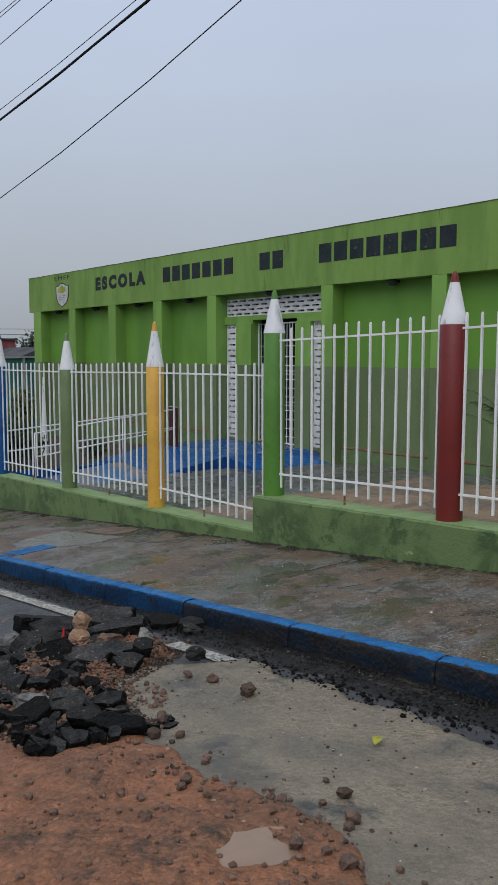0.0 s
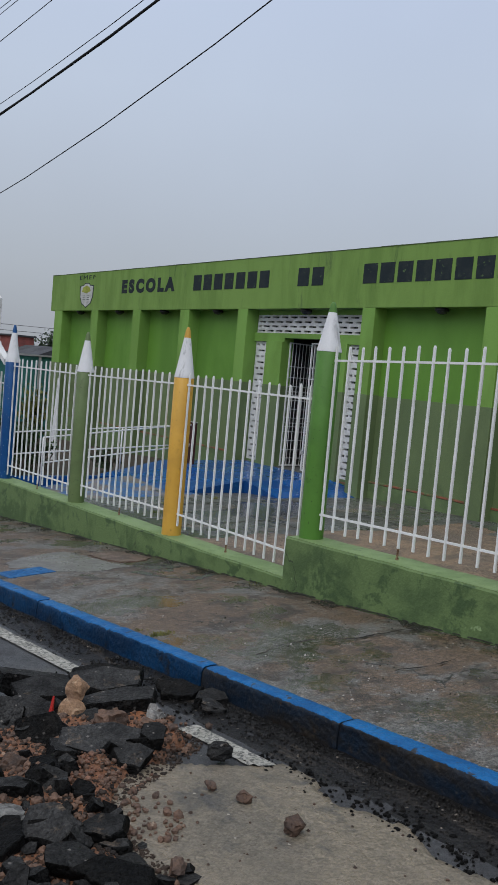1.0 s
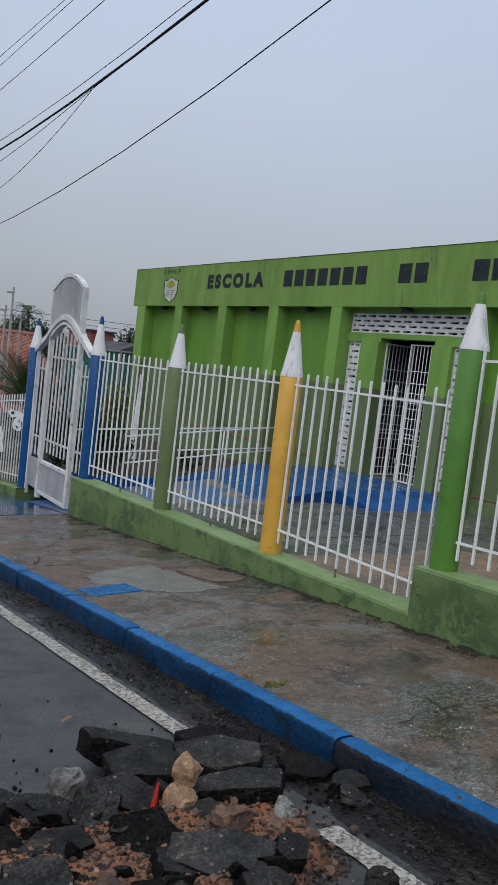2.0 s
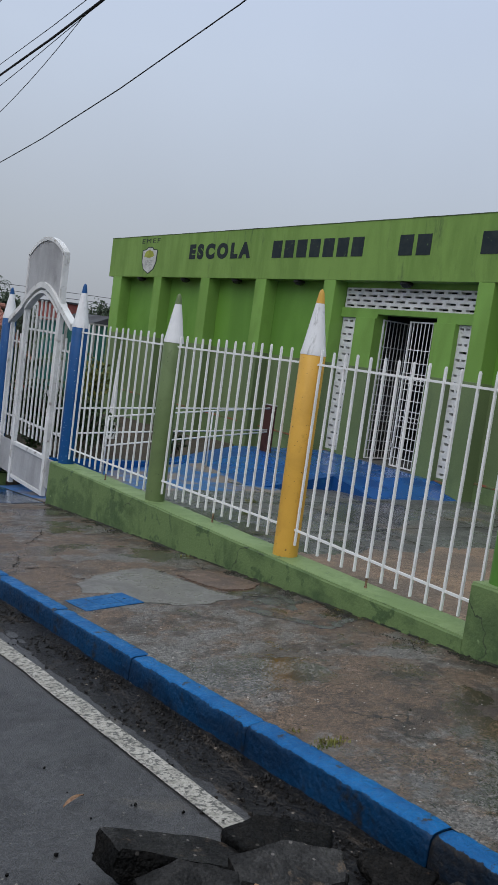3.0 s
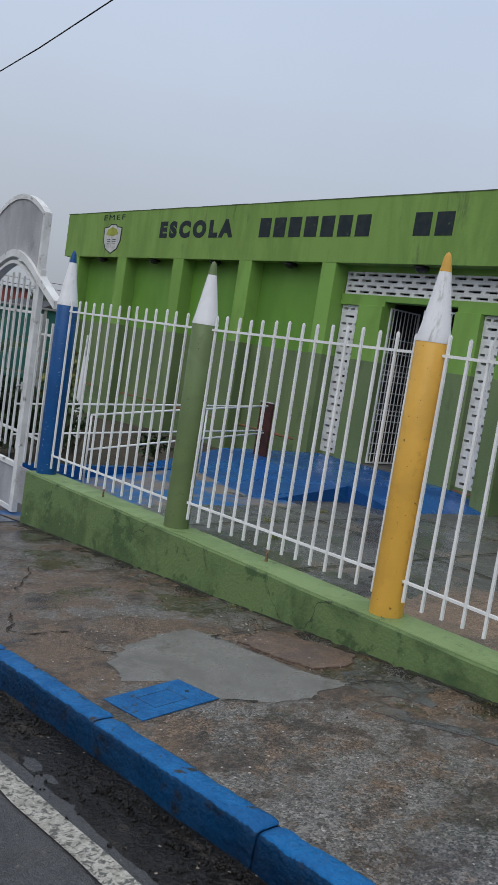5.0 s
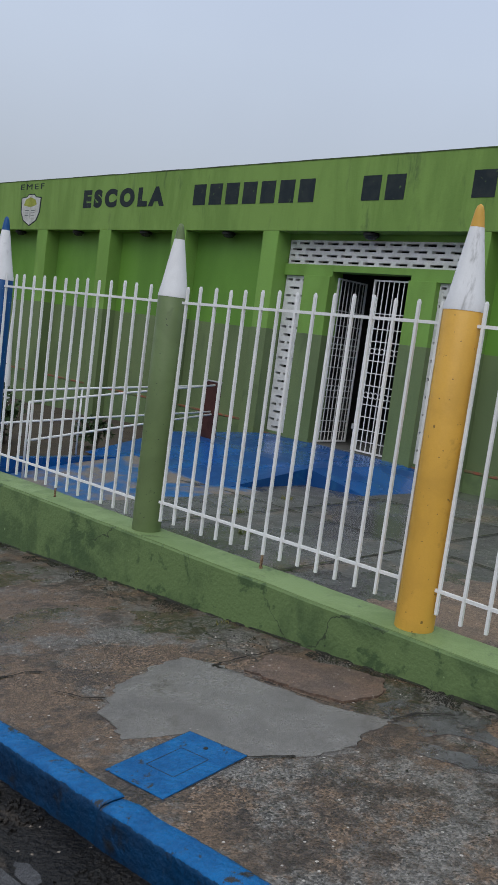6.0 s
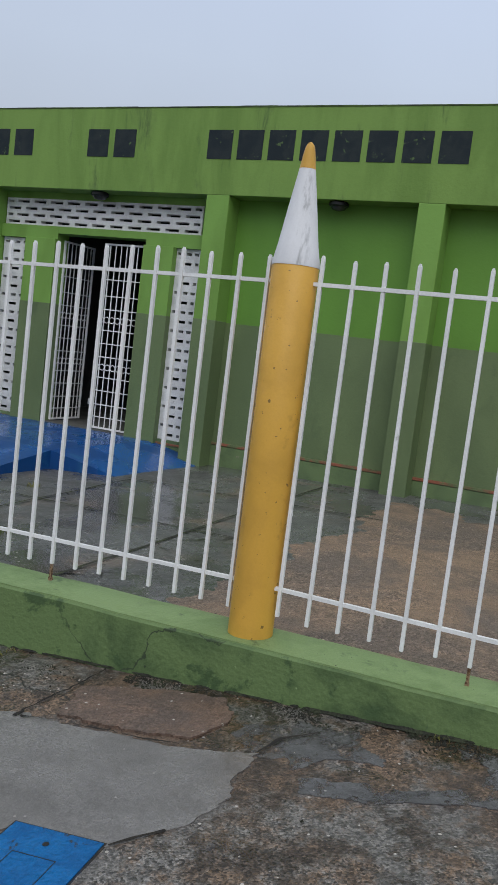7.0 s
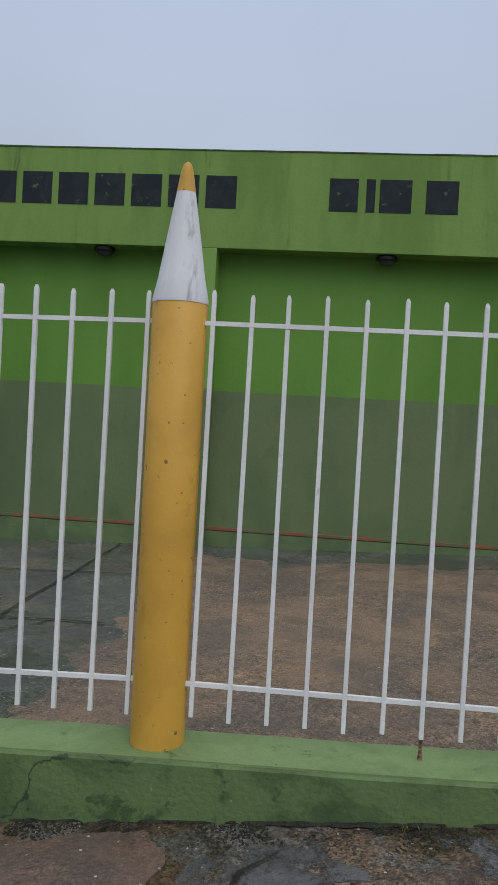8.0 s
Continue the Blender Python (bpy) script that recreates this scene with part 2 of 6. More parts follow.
M_gravel = add_grit(material("gritty_brown_yard_screed", (0.315, 0.212, 0.142), (0.175, 0.138, 0.110), 1.1, 0.38, 0.62, harsh=0.72, c3=(0.10, 0.075, 0.058), scale3=55, lo3=0.545, hi3=0.64, rough=0.45, rough2=0.7, bump=0.6, bscale=90, grain=0.15), 95, 0.5, (0.42, 0.34, 0.27), 0.985)
add_wet(M_court, 0.7, 0.46, 0.58, 0.8, 0.06)
M_concrete = add_grit(material("muddy_concrete_slab", (0.225, 0.186, 0.136), (0.155, 0.135, 0.105), 1.5, 0.38, 0.62, harsh=0.72, c3=(0.078, 0.074, 0.068), scale3=1.8, lo3=0.54, hi3=0.66, rough=0.25, rough2=0.5, bump=0.4, bscale=40, spots=(0.085, 0.065, 0.05), spot_scale=34, spot_at=0.70, grain=0.10, stretch=(1.5, 0.8, 1)), 120, 0.25, (0.36, 0.32, 0.27), 0.99, relief=0.2)
add_wet(M_concrete, 1.3, 0.515, 0.60, 0.55, 0.12)
M_concrete.node_tree.nodes["Principled BSDF"].inputs["Specular IOR Level"].default_value = 0.22
M_earth = add_grit(material("wet_orange_earth", (0.275, 0.112, 0.052), (0.180, 0.086, 0.048), 2.2, 0.38, 0.6, harsh=0.74, c3=(0.065, 0.040, 0.028), scale3=6, lo3=0.53, hi3=0.66, rough=0.5, rough2=0.8, bump=0.9, bscale=40, spots=(0.06, 0.04, 0.03), spot_scale=26, spot_at=0.70, grain=0.09), 75, 0.32, (0.30, 0.20, 0.14), 0.985, floor=0.3, relief=0.5)
M_puddle = material("muddy_puddle_water", (0.26, 0.175, 0.12), (0.23, 0.155, 0.105), 3, rough=0.05, rough2=0.09, bump=0.0, grain=0.0)
M_kerb = material("worn_blue_kerb_paint", (0.003, 0.122, 0.335), (0.003, 0.084, 0.245), 5, c3=(0.030, 0.034, 0.040), scale3=11, lo3=0.585, hi3=0.63, spec=0.22, harsh=0.72, rough=0.32, rough2=0.6, bump=0.55, bscale=38, grain=0.06)
M_kerb_dirty = material("dirty_kerb_face", (0.008, 0.034, 0.085), (0.018, 0.017, 0.016), 2.5, 0.34, 0.52, harsh=0.7, c3=(0.070, 0.052, 0.032), scale3=6, lo3=0.58, hi3=0.72, rough=0.35, rough2=0.6, bump=0.7, bscale=40, grain=0.08)


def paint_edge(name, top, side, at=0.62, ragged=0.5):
    """The brushed coat of the top runs raggedly over the rounded edge of a stone whose side has colours of its own."""
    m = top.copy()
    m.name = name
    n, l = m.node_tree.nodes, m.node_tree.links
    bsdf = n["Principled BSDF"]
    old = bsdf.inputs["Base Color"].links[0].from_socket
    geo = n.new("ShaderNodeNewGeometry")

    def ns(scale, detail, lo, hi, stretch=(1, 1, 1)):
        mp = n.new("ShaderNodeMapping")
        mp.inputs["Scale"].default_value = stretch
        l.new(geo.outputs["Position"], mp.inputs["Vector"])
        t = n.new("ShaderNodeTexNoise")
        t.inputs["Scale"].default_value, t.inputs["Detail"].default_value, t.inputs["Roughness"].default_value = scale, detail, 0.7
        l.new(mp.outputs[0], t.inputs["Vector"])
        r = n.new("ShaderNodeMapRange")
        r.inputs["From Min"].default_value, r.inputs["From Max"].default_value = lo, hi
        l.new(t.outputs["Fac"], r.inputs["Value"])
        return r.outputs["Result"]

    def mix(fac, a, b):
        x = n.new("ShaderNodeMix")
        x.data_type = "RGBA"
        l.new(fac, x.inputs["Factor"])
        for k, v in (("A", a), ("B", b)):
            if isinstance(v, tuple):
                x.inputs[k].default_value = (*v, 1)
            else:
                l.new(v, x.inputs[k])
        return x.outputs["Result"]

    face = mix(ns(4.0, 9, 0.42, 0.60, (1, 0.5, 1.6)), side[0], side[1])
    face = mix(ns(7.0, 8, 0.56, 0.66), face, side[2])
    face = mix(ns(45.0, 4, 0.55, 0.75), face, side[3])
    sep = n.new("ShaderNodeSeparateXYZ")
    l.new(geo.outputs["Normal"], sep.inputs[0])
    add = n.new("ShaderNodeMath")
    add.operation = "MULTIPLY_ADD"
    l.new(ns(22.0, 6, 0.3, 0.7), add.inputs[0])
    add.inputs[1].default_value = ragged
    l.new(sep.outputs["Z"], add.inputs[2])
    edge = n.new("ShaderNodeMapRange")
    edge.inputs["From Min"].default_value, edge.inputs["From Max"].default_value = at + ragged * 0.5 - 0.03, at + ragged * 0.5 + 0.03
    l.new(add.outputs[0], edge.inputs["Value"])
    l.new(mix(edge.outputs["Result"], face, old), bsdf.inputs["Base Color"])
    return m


# same blue paint all round; the face's shade is put into its darker blues
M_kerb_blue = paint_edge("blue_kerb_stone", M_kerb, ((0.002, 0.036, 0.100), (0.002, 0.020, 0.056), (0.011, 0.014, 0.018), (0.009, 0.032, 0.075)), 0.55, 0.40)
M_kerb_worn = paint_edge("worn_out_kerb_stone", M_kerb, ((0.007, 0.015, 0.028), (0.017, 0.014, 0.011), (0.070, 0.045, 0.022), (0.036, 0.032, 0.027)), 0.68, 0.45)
M_bluepaint = material("blue_floor_paint", (0.006, 0.085, 0.30), (0.005, 0.055, 0.20), 1.6, c3=(0.02, 0.11, 0.25), scale3=3.5, lo3=0.58, hi3=0.75, rough=0.16, rough2=0.38, bump=0.12, grain=0.04)
M_apron = material("puddled_blue_apron_paint", (0.016, 0.078, 0.21), (0.045, 0.062, 0.085), 1.2, 0.42, 0.6, harsh=0.6, rough=0.03, rough2=0.20, bump=0.03, spec=0.55, grain=0.05)
M_bluefade = material("faded_blue_floor_paint", (0.02, 0.12, 0.33), (0.20, 0.17, 0.145), 1.7, 0.45, 0.58, c3=(0.10, 0.13, 0.20), scale3=5, rough=0.3, rough2=0.55, bump=0.2)
# besides its stains, the face green is darkened for the shade below the top
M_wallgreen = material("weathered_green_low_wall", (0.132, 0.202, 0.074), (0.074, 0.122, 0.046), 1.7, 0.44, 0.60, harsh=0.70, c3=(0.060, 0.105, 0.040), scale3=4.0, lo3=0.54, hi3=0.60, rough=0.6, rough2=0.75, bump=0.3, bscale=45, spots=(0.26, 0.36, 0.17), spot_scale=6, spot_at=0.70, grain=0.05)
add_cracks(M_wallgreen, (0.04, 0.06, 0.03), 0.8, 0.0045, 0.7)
# overhead light on the wall top is put into this paler green
M_walltop = material("top_lit_green_coping", (0.212, 0.300, 0.125), (0.165, 0.245, 0.095), 2.4, harsh=0.68, c3=(0.095, 0.145, 0.06), scale3=6, lo3=0.57, hi3=0.68, rough=0.5, rough2=0.65, bump=0.2, spots=(0.05, 0.055, 0.035), spot_scale=55, spot_at=0.705, grain=0.05)
M_fascia = material("green_fascia_paint", (0.190, 0.320, 0.068), (0.150, 0.262, 0.055), 0.9, c3=(0.075, 0.125, 0.038), scale3=1.9, lo3=0.57, hi3=0.75, harsh=0.7, rough=0.6, bump=0.12, bscale=30, stretch=(1.5, 1.8, 0.35), grain=0.04)
M_greenwall = material("bright_green_wall_paint", (0.135, 0.300, 0.042), (0.11, 0.25, 0.036), 0.7, c3=(0.10, 0.23, 0.04), scale3=1.6, lo3=0.6, hi3=0.8, rough=0.55, bump=0.12, bscale=30, stretch=(1, 1, 0.4), grain=0.05)
M_pillar = material("green_pillar_paint", (0.20, 0.375, 0.075), (0.165, 0.31, 0.06), 1.2, rough=0.55, bump=0.12, bscale=30, stretch=(1, 1, 0.4), grain=0.05)
M_wainscot = material("olive_wainscot_paint", (0.150, 0.206, 0.090), (0.122, 0.170, 0.075), 1.0, c3=(0.10, 0.14, 0.065), scale3=2.5, lo3=0.58, hi3=0.75, rough=0.45, bump=0.12, bscale=30, stretch=(1, 1, 0.5), grain=0.06)
M_plinth = material("green_plinth_paint", (0.140, 0.205, 0.085), (0.105, 0.155, 0.07), 2.5, c3=(0.25, 0.22, 0.15), scale3=10, lo3=0.66, hi3=0.72, rough=0.6, bump=0.25, grain=0.05)
M_stripe = material("faded_orange_stripe", (0.30, 0.105, 0.06), (0.19, 0.13, 0.07), 4, 0.45, 0.6, c3=(0.13, 0.17, 0.075), scale3=3.5, lo3=0.50, hi3=0.60, rough=0.6, bump=0.2)
M_edge = material("mossy_roof_edge", (0.045, 0.06, 0.03), (0.10, 0.16, 0.05), 4, rough=0.8, bump=0.4)
M_letter = material("dark_slate_lettering", (0.020, 0.029, 0.034), (0.032, 0.042, 0.044), 6, spec=0.15, c3=(0.11, 0.17, 0.07), scale3=14, lo3=0.63, hi3=0.72, rough=0.6, bump=0.1)
M_white = material("white_gloss_paint", (0.82, 0.82, 0.81), (0.74, 0.74, 0.73), 3, c3=(0.50, 0.49, 0.46), scale3=14, lo3=0.66, hi3=0.76, rough=0.35, bump=0.08, spots=(0.20, 0.11, 0.06), spot_scale=60, spot_at=0.77, grain=0.03)
M_cobogo = material("white_breeze_block_paint", (0.74, 0.74, 0.73), (0.62, 0.62, 0.61), 3, c3=(0.42, 0.42, 0.40), scale3=9, lo3=0.64, hi3=0.76, rough=0.6, bump=0.2, grain=0.05, random_tint=0.06)
M_cone = material("white_pencil_cone_paint", (0.76, 0.76, 0.77), (0.70, 0.70, 0.71), 4, c3=(0.38, 0.38, 0.38), scale3=4.5, lo3=0.555, hi3=0.68, harsh=0.65, rough=0.5, bump=0.08, bscale=30, stretch=(1.6, 1.6, 0.6), grain=0.012)
M_gate = material("weathered_white_gate_paint", (0.72, 0.72, 0.71), (0.60, 0.60, 0.59), 3, c3=(0.26, 0.24, 0.22), scale3=9, lo3=0.60, hi3=0.74, rough=0.45, bump=0.15, grain=0.05)
M_board = material("dirty_white_sign_board", (0.44, 0.44, 0.45), (0.31, 0.31, 0.315), 2.5, 0.35, 0.65, c3=(0.22, 0.22, 0.22), scale3=5, lo3=0.6, hi3=0.75, rough=0.55, bump=0.2, stretch=(1, 1, 0.5))


def chipped(name, c, chip=None):
    return material(name, c, tuple(0.86 * v for v in c), 3, c3=tuple(0.7 * v for v in c), scale3=9, lo3=0.62, hi3=0.75, rough=0.38, rough2=0.5, bump=0.14, bscale=22, spots=chip or tuple(0.30 * v + 0.015 for v in c), spot_scale=42, spot_at=0.685, grain=0.012)


M_p_yellow = chipped("yellow_pencil_paint", (0.66, 0.37, 0.06))
M_p_green = chipped("green_pencil_paint", (0.090, 0.225, 0.036))
M_p_olive = chipped("olive_pencil_paint", (0.135, 0.19, 0.075))
M_p_blue = chipped("blue_pencil_paint", (0.002, 0.068, 0.225), (0.30, 0.36, 0.44))
M_p_red = chipped("dark_red_pencil_paint", (0.16, 0.018, 0.014))
M_rust = material("rusted_steel", (0.30, 0.20, 0.12), (0.10, 0.048, 0.026), 60, rough=0.85, bump=0.4)
M_black = material("black_plastic", (0.012, 0.012, 0.013), rough=0.4, bump=0.0)
M_lens = material("smoked_lamp_glass", (0.05, 0.05, 0.05), rough=0.15, bump=0.0, grain=0.0)
M_cable = material("black_cable_rubber", (0.015, 0.015, 0.016), rough=0.6, bump=0.0, grain=0.0)
# hall surfaces darkened in colour so the doorway reads as deep shade
M_dark = material("shaded_interior_plaster", (0.11, 0.11, 0.10), (0.08, 0.08, 0.075), 1.5, rough=0.8, bump=0.1)
M_brown = material("brown_board", (0.075, 0.025, 0.02), (0.055, 0.02, 0.017), 5, rough=0.5, bump=0.1)
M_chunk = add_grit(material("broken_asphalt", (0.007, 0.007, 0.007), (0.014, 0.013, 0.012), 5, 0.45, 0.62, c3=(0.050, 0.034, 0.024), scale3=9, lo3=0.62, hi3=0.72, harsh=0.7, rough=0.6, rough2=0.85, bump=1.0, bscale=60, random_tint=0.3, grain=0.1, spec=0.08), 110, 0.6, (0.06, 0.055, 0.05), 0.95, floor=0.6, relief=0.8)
# worn, dusty grey that also holds the sky's reflection on upward faces
M_chunk_top = add_grit(material("worn_sky_lit_asphalt_face", (0.034, 0.033, 0.032), (0.017, 0.017, 0.017), 6, c3=(0.12, 0.09, 0.065), scale3=7, lo3=0.58, hi3=0.70, harsh=0.7, rough=0.55, rough2=0.75, bump=0.7, bscale=80, random_tint=0.45, grain=0.1, spec=0.15), 120, 0.5, (0.14, 0.13, 0.12), 0.95, floor=0.6, relief=0.6)
M_stone = material("earthy_stone", (0.135, 0.078, 0.052), (0.070, 0.048, 0.038), 9, c3=(0.26, 0.20, 0.15), scale3=20, lo3=0.60, hi3=0.7, harsh=0.7, rough=0.65, bump=0.8, bscale=50, random_tint=0.4, grain=0.1)
M_pebble = material("reddish_pebbles", (0.165, 0.076, 0.045), (0.095, 0.056, 0.040), 12, c3=(0.26, 0.19, 0.14), scale3=16, rough=0.5, bump=0.4, bscale=60, random_tint=0.5, grain=0.08)
M_brick = material("tan_brick_stone", (0.34, 0.205, 0.120), (0.25, 0.155, 0.10), 12, c3=(0.48, 0.34, 0.22), scale3=25, rough=0.8, bump=0.8, bscale=50, grain=0.12)
M_greyrock = material("grey_broken_concrete", (0.30, 0.29, 0.27), (0.13, 0.125, 0.12), 10, c3=(0.07, 0.07, 0.07), scale3=14, rough=0.7, bump=0.8, bscale=50, random_tint=0.2)
M_red = material("red_plastic", (0.55, 0.025, 0.02), rough=0.4, bump=0.0)
M_can = material("crushed_silver_wrapper", (0.55, 0.56, 0.62), (0.35, 0.36, 0.5), 30, rough=0.3, bump=0.2, metal=0.3)
M_leaf_y = material("yellow_fallen_leaf", (0.42, 0.40, 0.04), rough=0.5, bump=0.1)
M_leaf = material("dark_green_leaves", (0.035, 0.068, 0.018), (0.022, 0.042, 0.013), 4, rough=0.5, bump=0.0, random_tint=0.2, grain=0.0)
M_leaf2 = material("yellow_green_leaves", (0.17, 0.165, 0.03), (0.08, 0.11, 0.025), 5, rough=0.5, bump=0.0, grain=0.0)
M_palm = material("palm_leaves", (0.055, 0.10, 0.03), (0.035, 0.065, 0.02), 4, rough=0.4, bump=0.0, grain=0.0)
# distance haze is mixed into this greyer, paler leaf green
M_fartree = material("hazed_foliage", (0.095, 0.125, 0.085), (0.065, 0.09, 0.06), 0.6, rough=0.8, bump=0.0, grain=0.0)
M_bark = material("grey_brown_bark", (0.12, 0.095, 0.075), rough=0.9, bump=0.6, bscale=20)
M_rooftile = material("red_clay_roof_tiles", (0.32, 0.135, 0.10), (0.22, 0.105, 0.08), 2.5, c3=(0.48, 0.30, 0.24), scale3=6, lo3=0.52, hi3=0.66, rough=0.8, bump=0.3, grain=0.1)
M_teal = material("teal_sheet_paint", (0.055, 0.20, 0.18), (0.04, 0.155, 0.14), 1.0, rough=0.5, bump=0.1)
M_farwall = material("pale_house_wall", (0.50, 0.47, 0.42), (0.42, 0.40, 0.36), 1.0, rough=0.8, bump=0.1)
M_redwall = material("red_brick_far_wall", (0.32, 0.09, 0.075), (0.24, 0.08, 0.07), 2, rough=0.8, bump=0.2)
M_greyroof = material("dark_grey_roof", (0.06, 0.06, 0.065), (0.045, 0.045, 0.05), 1, rough=0.7, bump=0.2)
M_pole = material("pale_concrete_pole", (0.42, 0.42, 0.41), (0.34, 0.34, 0.33), 2, rough=0.8, bump=0.2)
M_ground = material("bare_earth_ground", (0.17, 0.13, 0.095), (0.10, 0.10, 0.06), 0.3, c3=(0.06, 0.085, 0.035), scale3=0.8, lo3=0.5, hi3=0.65, rough=0.9, bump=0.4)
M_chip = material("pale_stone_chips", (0.46, 0.44, 0.40), (0.34, 0.31, 0.27), 30, rough=0.7, bump=0.1)
M_dirt = material("dark_brown_dirt", (0.050, 0.032, 0.022), (0.022, 0.017, 0.014), 7, c3=(0.14, 0.075, 0.045), scale3=5, lo3=0.55, hi3=0.66, rough=0.7, bump=0.6, bscale=60)
M_soil = material("dark_garden_soil", (0.05, 0.038, 0.028), (0.075, 0.06, 0.04), 3, rough=0.9, bump=0.8)
M_crest_w = material("white_crest_paint", (0.62, 0.63, 0.60), rough=0.6, bump=0.05)
M_crest_g = material("yellow_green_crest_paint", (0.36, 0.40, 0.06), rough=0.6, bump=0.05)


# ---- helpers ----
def mesh_of(name, bm, mat, smooth=False):
    me = bpy.data.meshes.new(name)
    bm.normal_update()
    bm.to_mesh(me)
    bm.free()
    me.materials.append(mat)
    if smooth:
        for p in me.polygons:
            p.use_smooth = True
    return me


def part(name, bm, mat, parent=None, label="", smooth=False, at=None):
    ob = new(name, mesh_of(name, bm, mat, smooth) if isinstance(bm, bmesh.types.BMesh) else bm)
    ob.parent = parent
    if at is not None:
        ob.matrix_basis = at
    return tagged(ob, label)


def thing(name, x, y, z, label, category, group="", kind="", rz=0):
    ob = new(name)
    ob.empty_display_size = 0.2
    ob.matrix_basis = pose(x, y, z, 0, 0, rz)
    return tagged(ob, label, category, group, kind)


def box(bm, x0, x1, y0, y1, z0, z1, bevel=0.0):
    b = bmesh.new()
    bmesh.ops.create_cube(b, size=1)
    for v in b.verts:
        v.co = ((x0 + x1) / 2 + v.co.x * (x1 - x0), (y0 + y1) / 2 + v.co.y * (y1 - y0), (z0 + z1) / 2 + v.co.z * (z1 - z0))
    if bevel:
        bmesh.ops.bevel(b, geom=b.edges[:], offset=bevel, segments=2, affect="EDGES", profile=0.6)
    join(bm, b)
    return bm


def join(bm, b):
    tmp = bpy.data.meshes.new("tmp")
    b.to_mesh(tmp)
    b.free()
    bm.from_mesh(tmp)
    bpy.data.meshes.remove(tmp)


def a_box(*v, bevel=0.0):
    return box(bmesh.new(), *v, bevel=bevel)


def prism(points, axis, lo, hi, bm=None):
    """A polygon of (u, v) points pushed from lo to hi along an axis: 'x' (u=y, v=z), 'y' (u=x, v=z) or 'z' (u=x, v=y)."""
    bm = bm or bmesh.new()

    def place(u, v, w):
        return {"x": (w, u, v), "y": (u, w, v), "z": (u, v, w)}[axis]
    a = [bm.verts.new(place(u, v, lo)) for u, v in points]
    b = [bm.verts.new(place(u, v, hi)) for u, v in points]
    n = len(points)
    bm.faces.new(a[::-1])
    bm.faces.new(b)
    for i in range(n):
        bm.faces.new((a[i], a[(i + 1) % n], b[(i + 1) % n], b[i]))
    bmesh.ops.recalc_face_normals(bm, faces=bm.faces[:])
    return bm


def lathe(profile, seg=32, bm=None):
    bm = bm or bmesh.new()
    rings = []
    for r, z in profile:
        rings.append([bm.verts.new((r * math.cos(2 * math.pi * i / seg), r * math.sin(2 * math.pi * i / seg), z)) for i in range(seg)])
    for p, q in zip(rings, rings[1:]):
        for i in range(seg):
            bm.faces.new((p[i], p[(i + 1) % seg], q[(i + 1) % seg], q[i]))
    for ring_, flip in ((rings[0], True), (rings[-1], False)):
        cap = [bm.verts.new(v.co) for v in ring_]
        bm.faces.new(cap[::-1] if flip else cap)
    return bm


def tube(points, r, seg=8, bm=None):
    bm = bm or bmesh.new()
    pts = [Vector(p) for p in points]
    rings = []
    for i, p in enumerate(pts):
        d = (pts[min(i + 1, len(pts) - 1)] - pts[max(i - 1, 0)]).normalized()
        up = Vector((0, 0, 1)) if abs(d.z) < 0.9 else Vector((1, 0, 0))
        s = d.cross(up).normalized()
        u = s.cross(d)
        rings.append([bm.verts.new(p + r * (math.cos(2 * math.pi * k / seg) * s + math.sin(2 * math.pi * k / seg) * u)) for k in range(seg)])
    for a, b in zip(rings, rings[1:]):
        for k in range(seg):
            bm.faces.new((a[k], b[k], b[(k + 1) % seg], a[(k + 1) % seg]))
    bm.faces.new(rings[0])
    bm.faces.new(rings[-1][::-1])
    return bm


def sheet(name, x0, x1, y0, y1, step, height, mat, label, category, kind="structure", lean=None):
    nx, ny = max(2, round((x1 - x0) / step) + 1), max(2, round((y1 - y0) / step) + 1)
    xs, ys = np.linspace(x0, x1, nx), np.linspace(y0, y1, ny)
    verts = [(x + (lean(x, y) if lean else 0.0), y, height(x, y)) for y in ys for x in xs]
    faces = [(j * nx + i, j * nx + i + 1, (j + 1) * nx + i + 1, (j + 1) * nx + i) for j in range(ny - 1) for i in range(nx - 1)]
    me = bpy.data.meshes.new(name)
    me.from_pydata(verts, [], faces)
    me.materials.append(mat)
    for p in me.polygons:
        p.use_smooth = True
    return tagged(new(name, me), label, category, "", kind)


def slope(y):
    return -0.0945 * max(-12.0, min(42.0, y))


def road_z(y):
    return 0.155 + slope(y)


def kerb_shift(y):
    """The kerb line leans slightly across the street."""
    return 0.107 - 0.0263 * max(-12.0, min(42.0, y))


def pave_z(x, y):
    return 0.348 - 0.0939 * max(-12.0, min(42.0, y)) - 0.042 * (4.605 - x)


def yard_z(y):
    return -0.14 - 0.034 * y


def smooth01(v):
    v = max(0.0, min(1.0, v))
    return v * v * (3 - 2 * v)


# ---- ground, road, pavement ----
def ground_height(x, y):
    z = road_z(y) - 0.08
    if 4.55 < x < 40 and -30 < y < 26:
        z = min(z, -0.9 + slope(max(0, y - 12)))
    return z


gx = [-600, -150, -40, -12, -6, 0, 3.0, 4.5, 4.7, 6, 9, 12, 20, 39, 41, 80, 200, 600]
gy = [-600, -150, -50, -31, -29, -12, -6, 0, 4, 8, 12, 16, 20, 25, 27, 32, 37, 42, 60, 120, 300, 900]
gme = bpy.data.meshes.new("ground")
gme.from_pydata([(x, y, ground_height(x, y)) for y in gy for x in gx], [],
                [(j * len(gx) + i, j * len(gx) + i + 1, (j + 1) * len(gx) + i + 1, (j + 1) * len(gx) + i) for j in range(len(gy) - 1) for i in range(len(gx) - 1)])
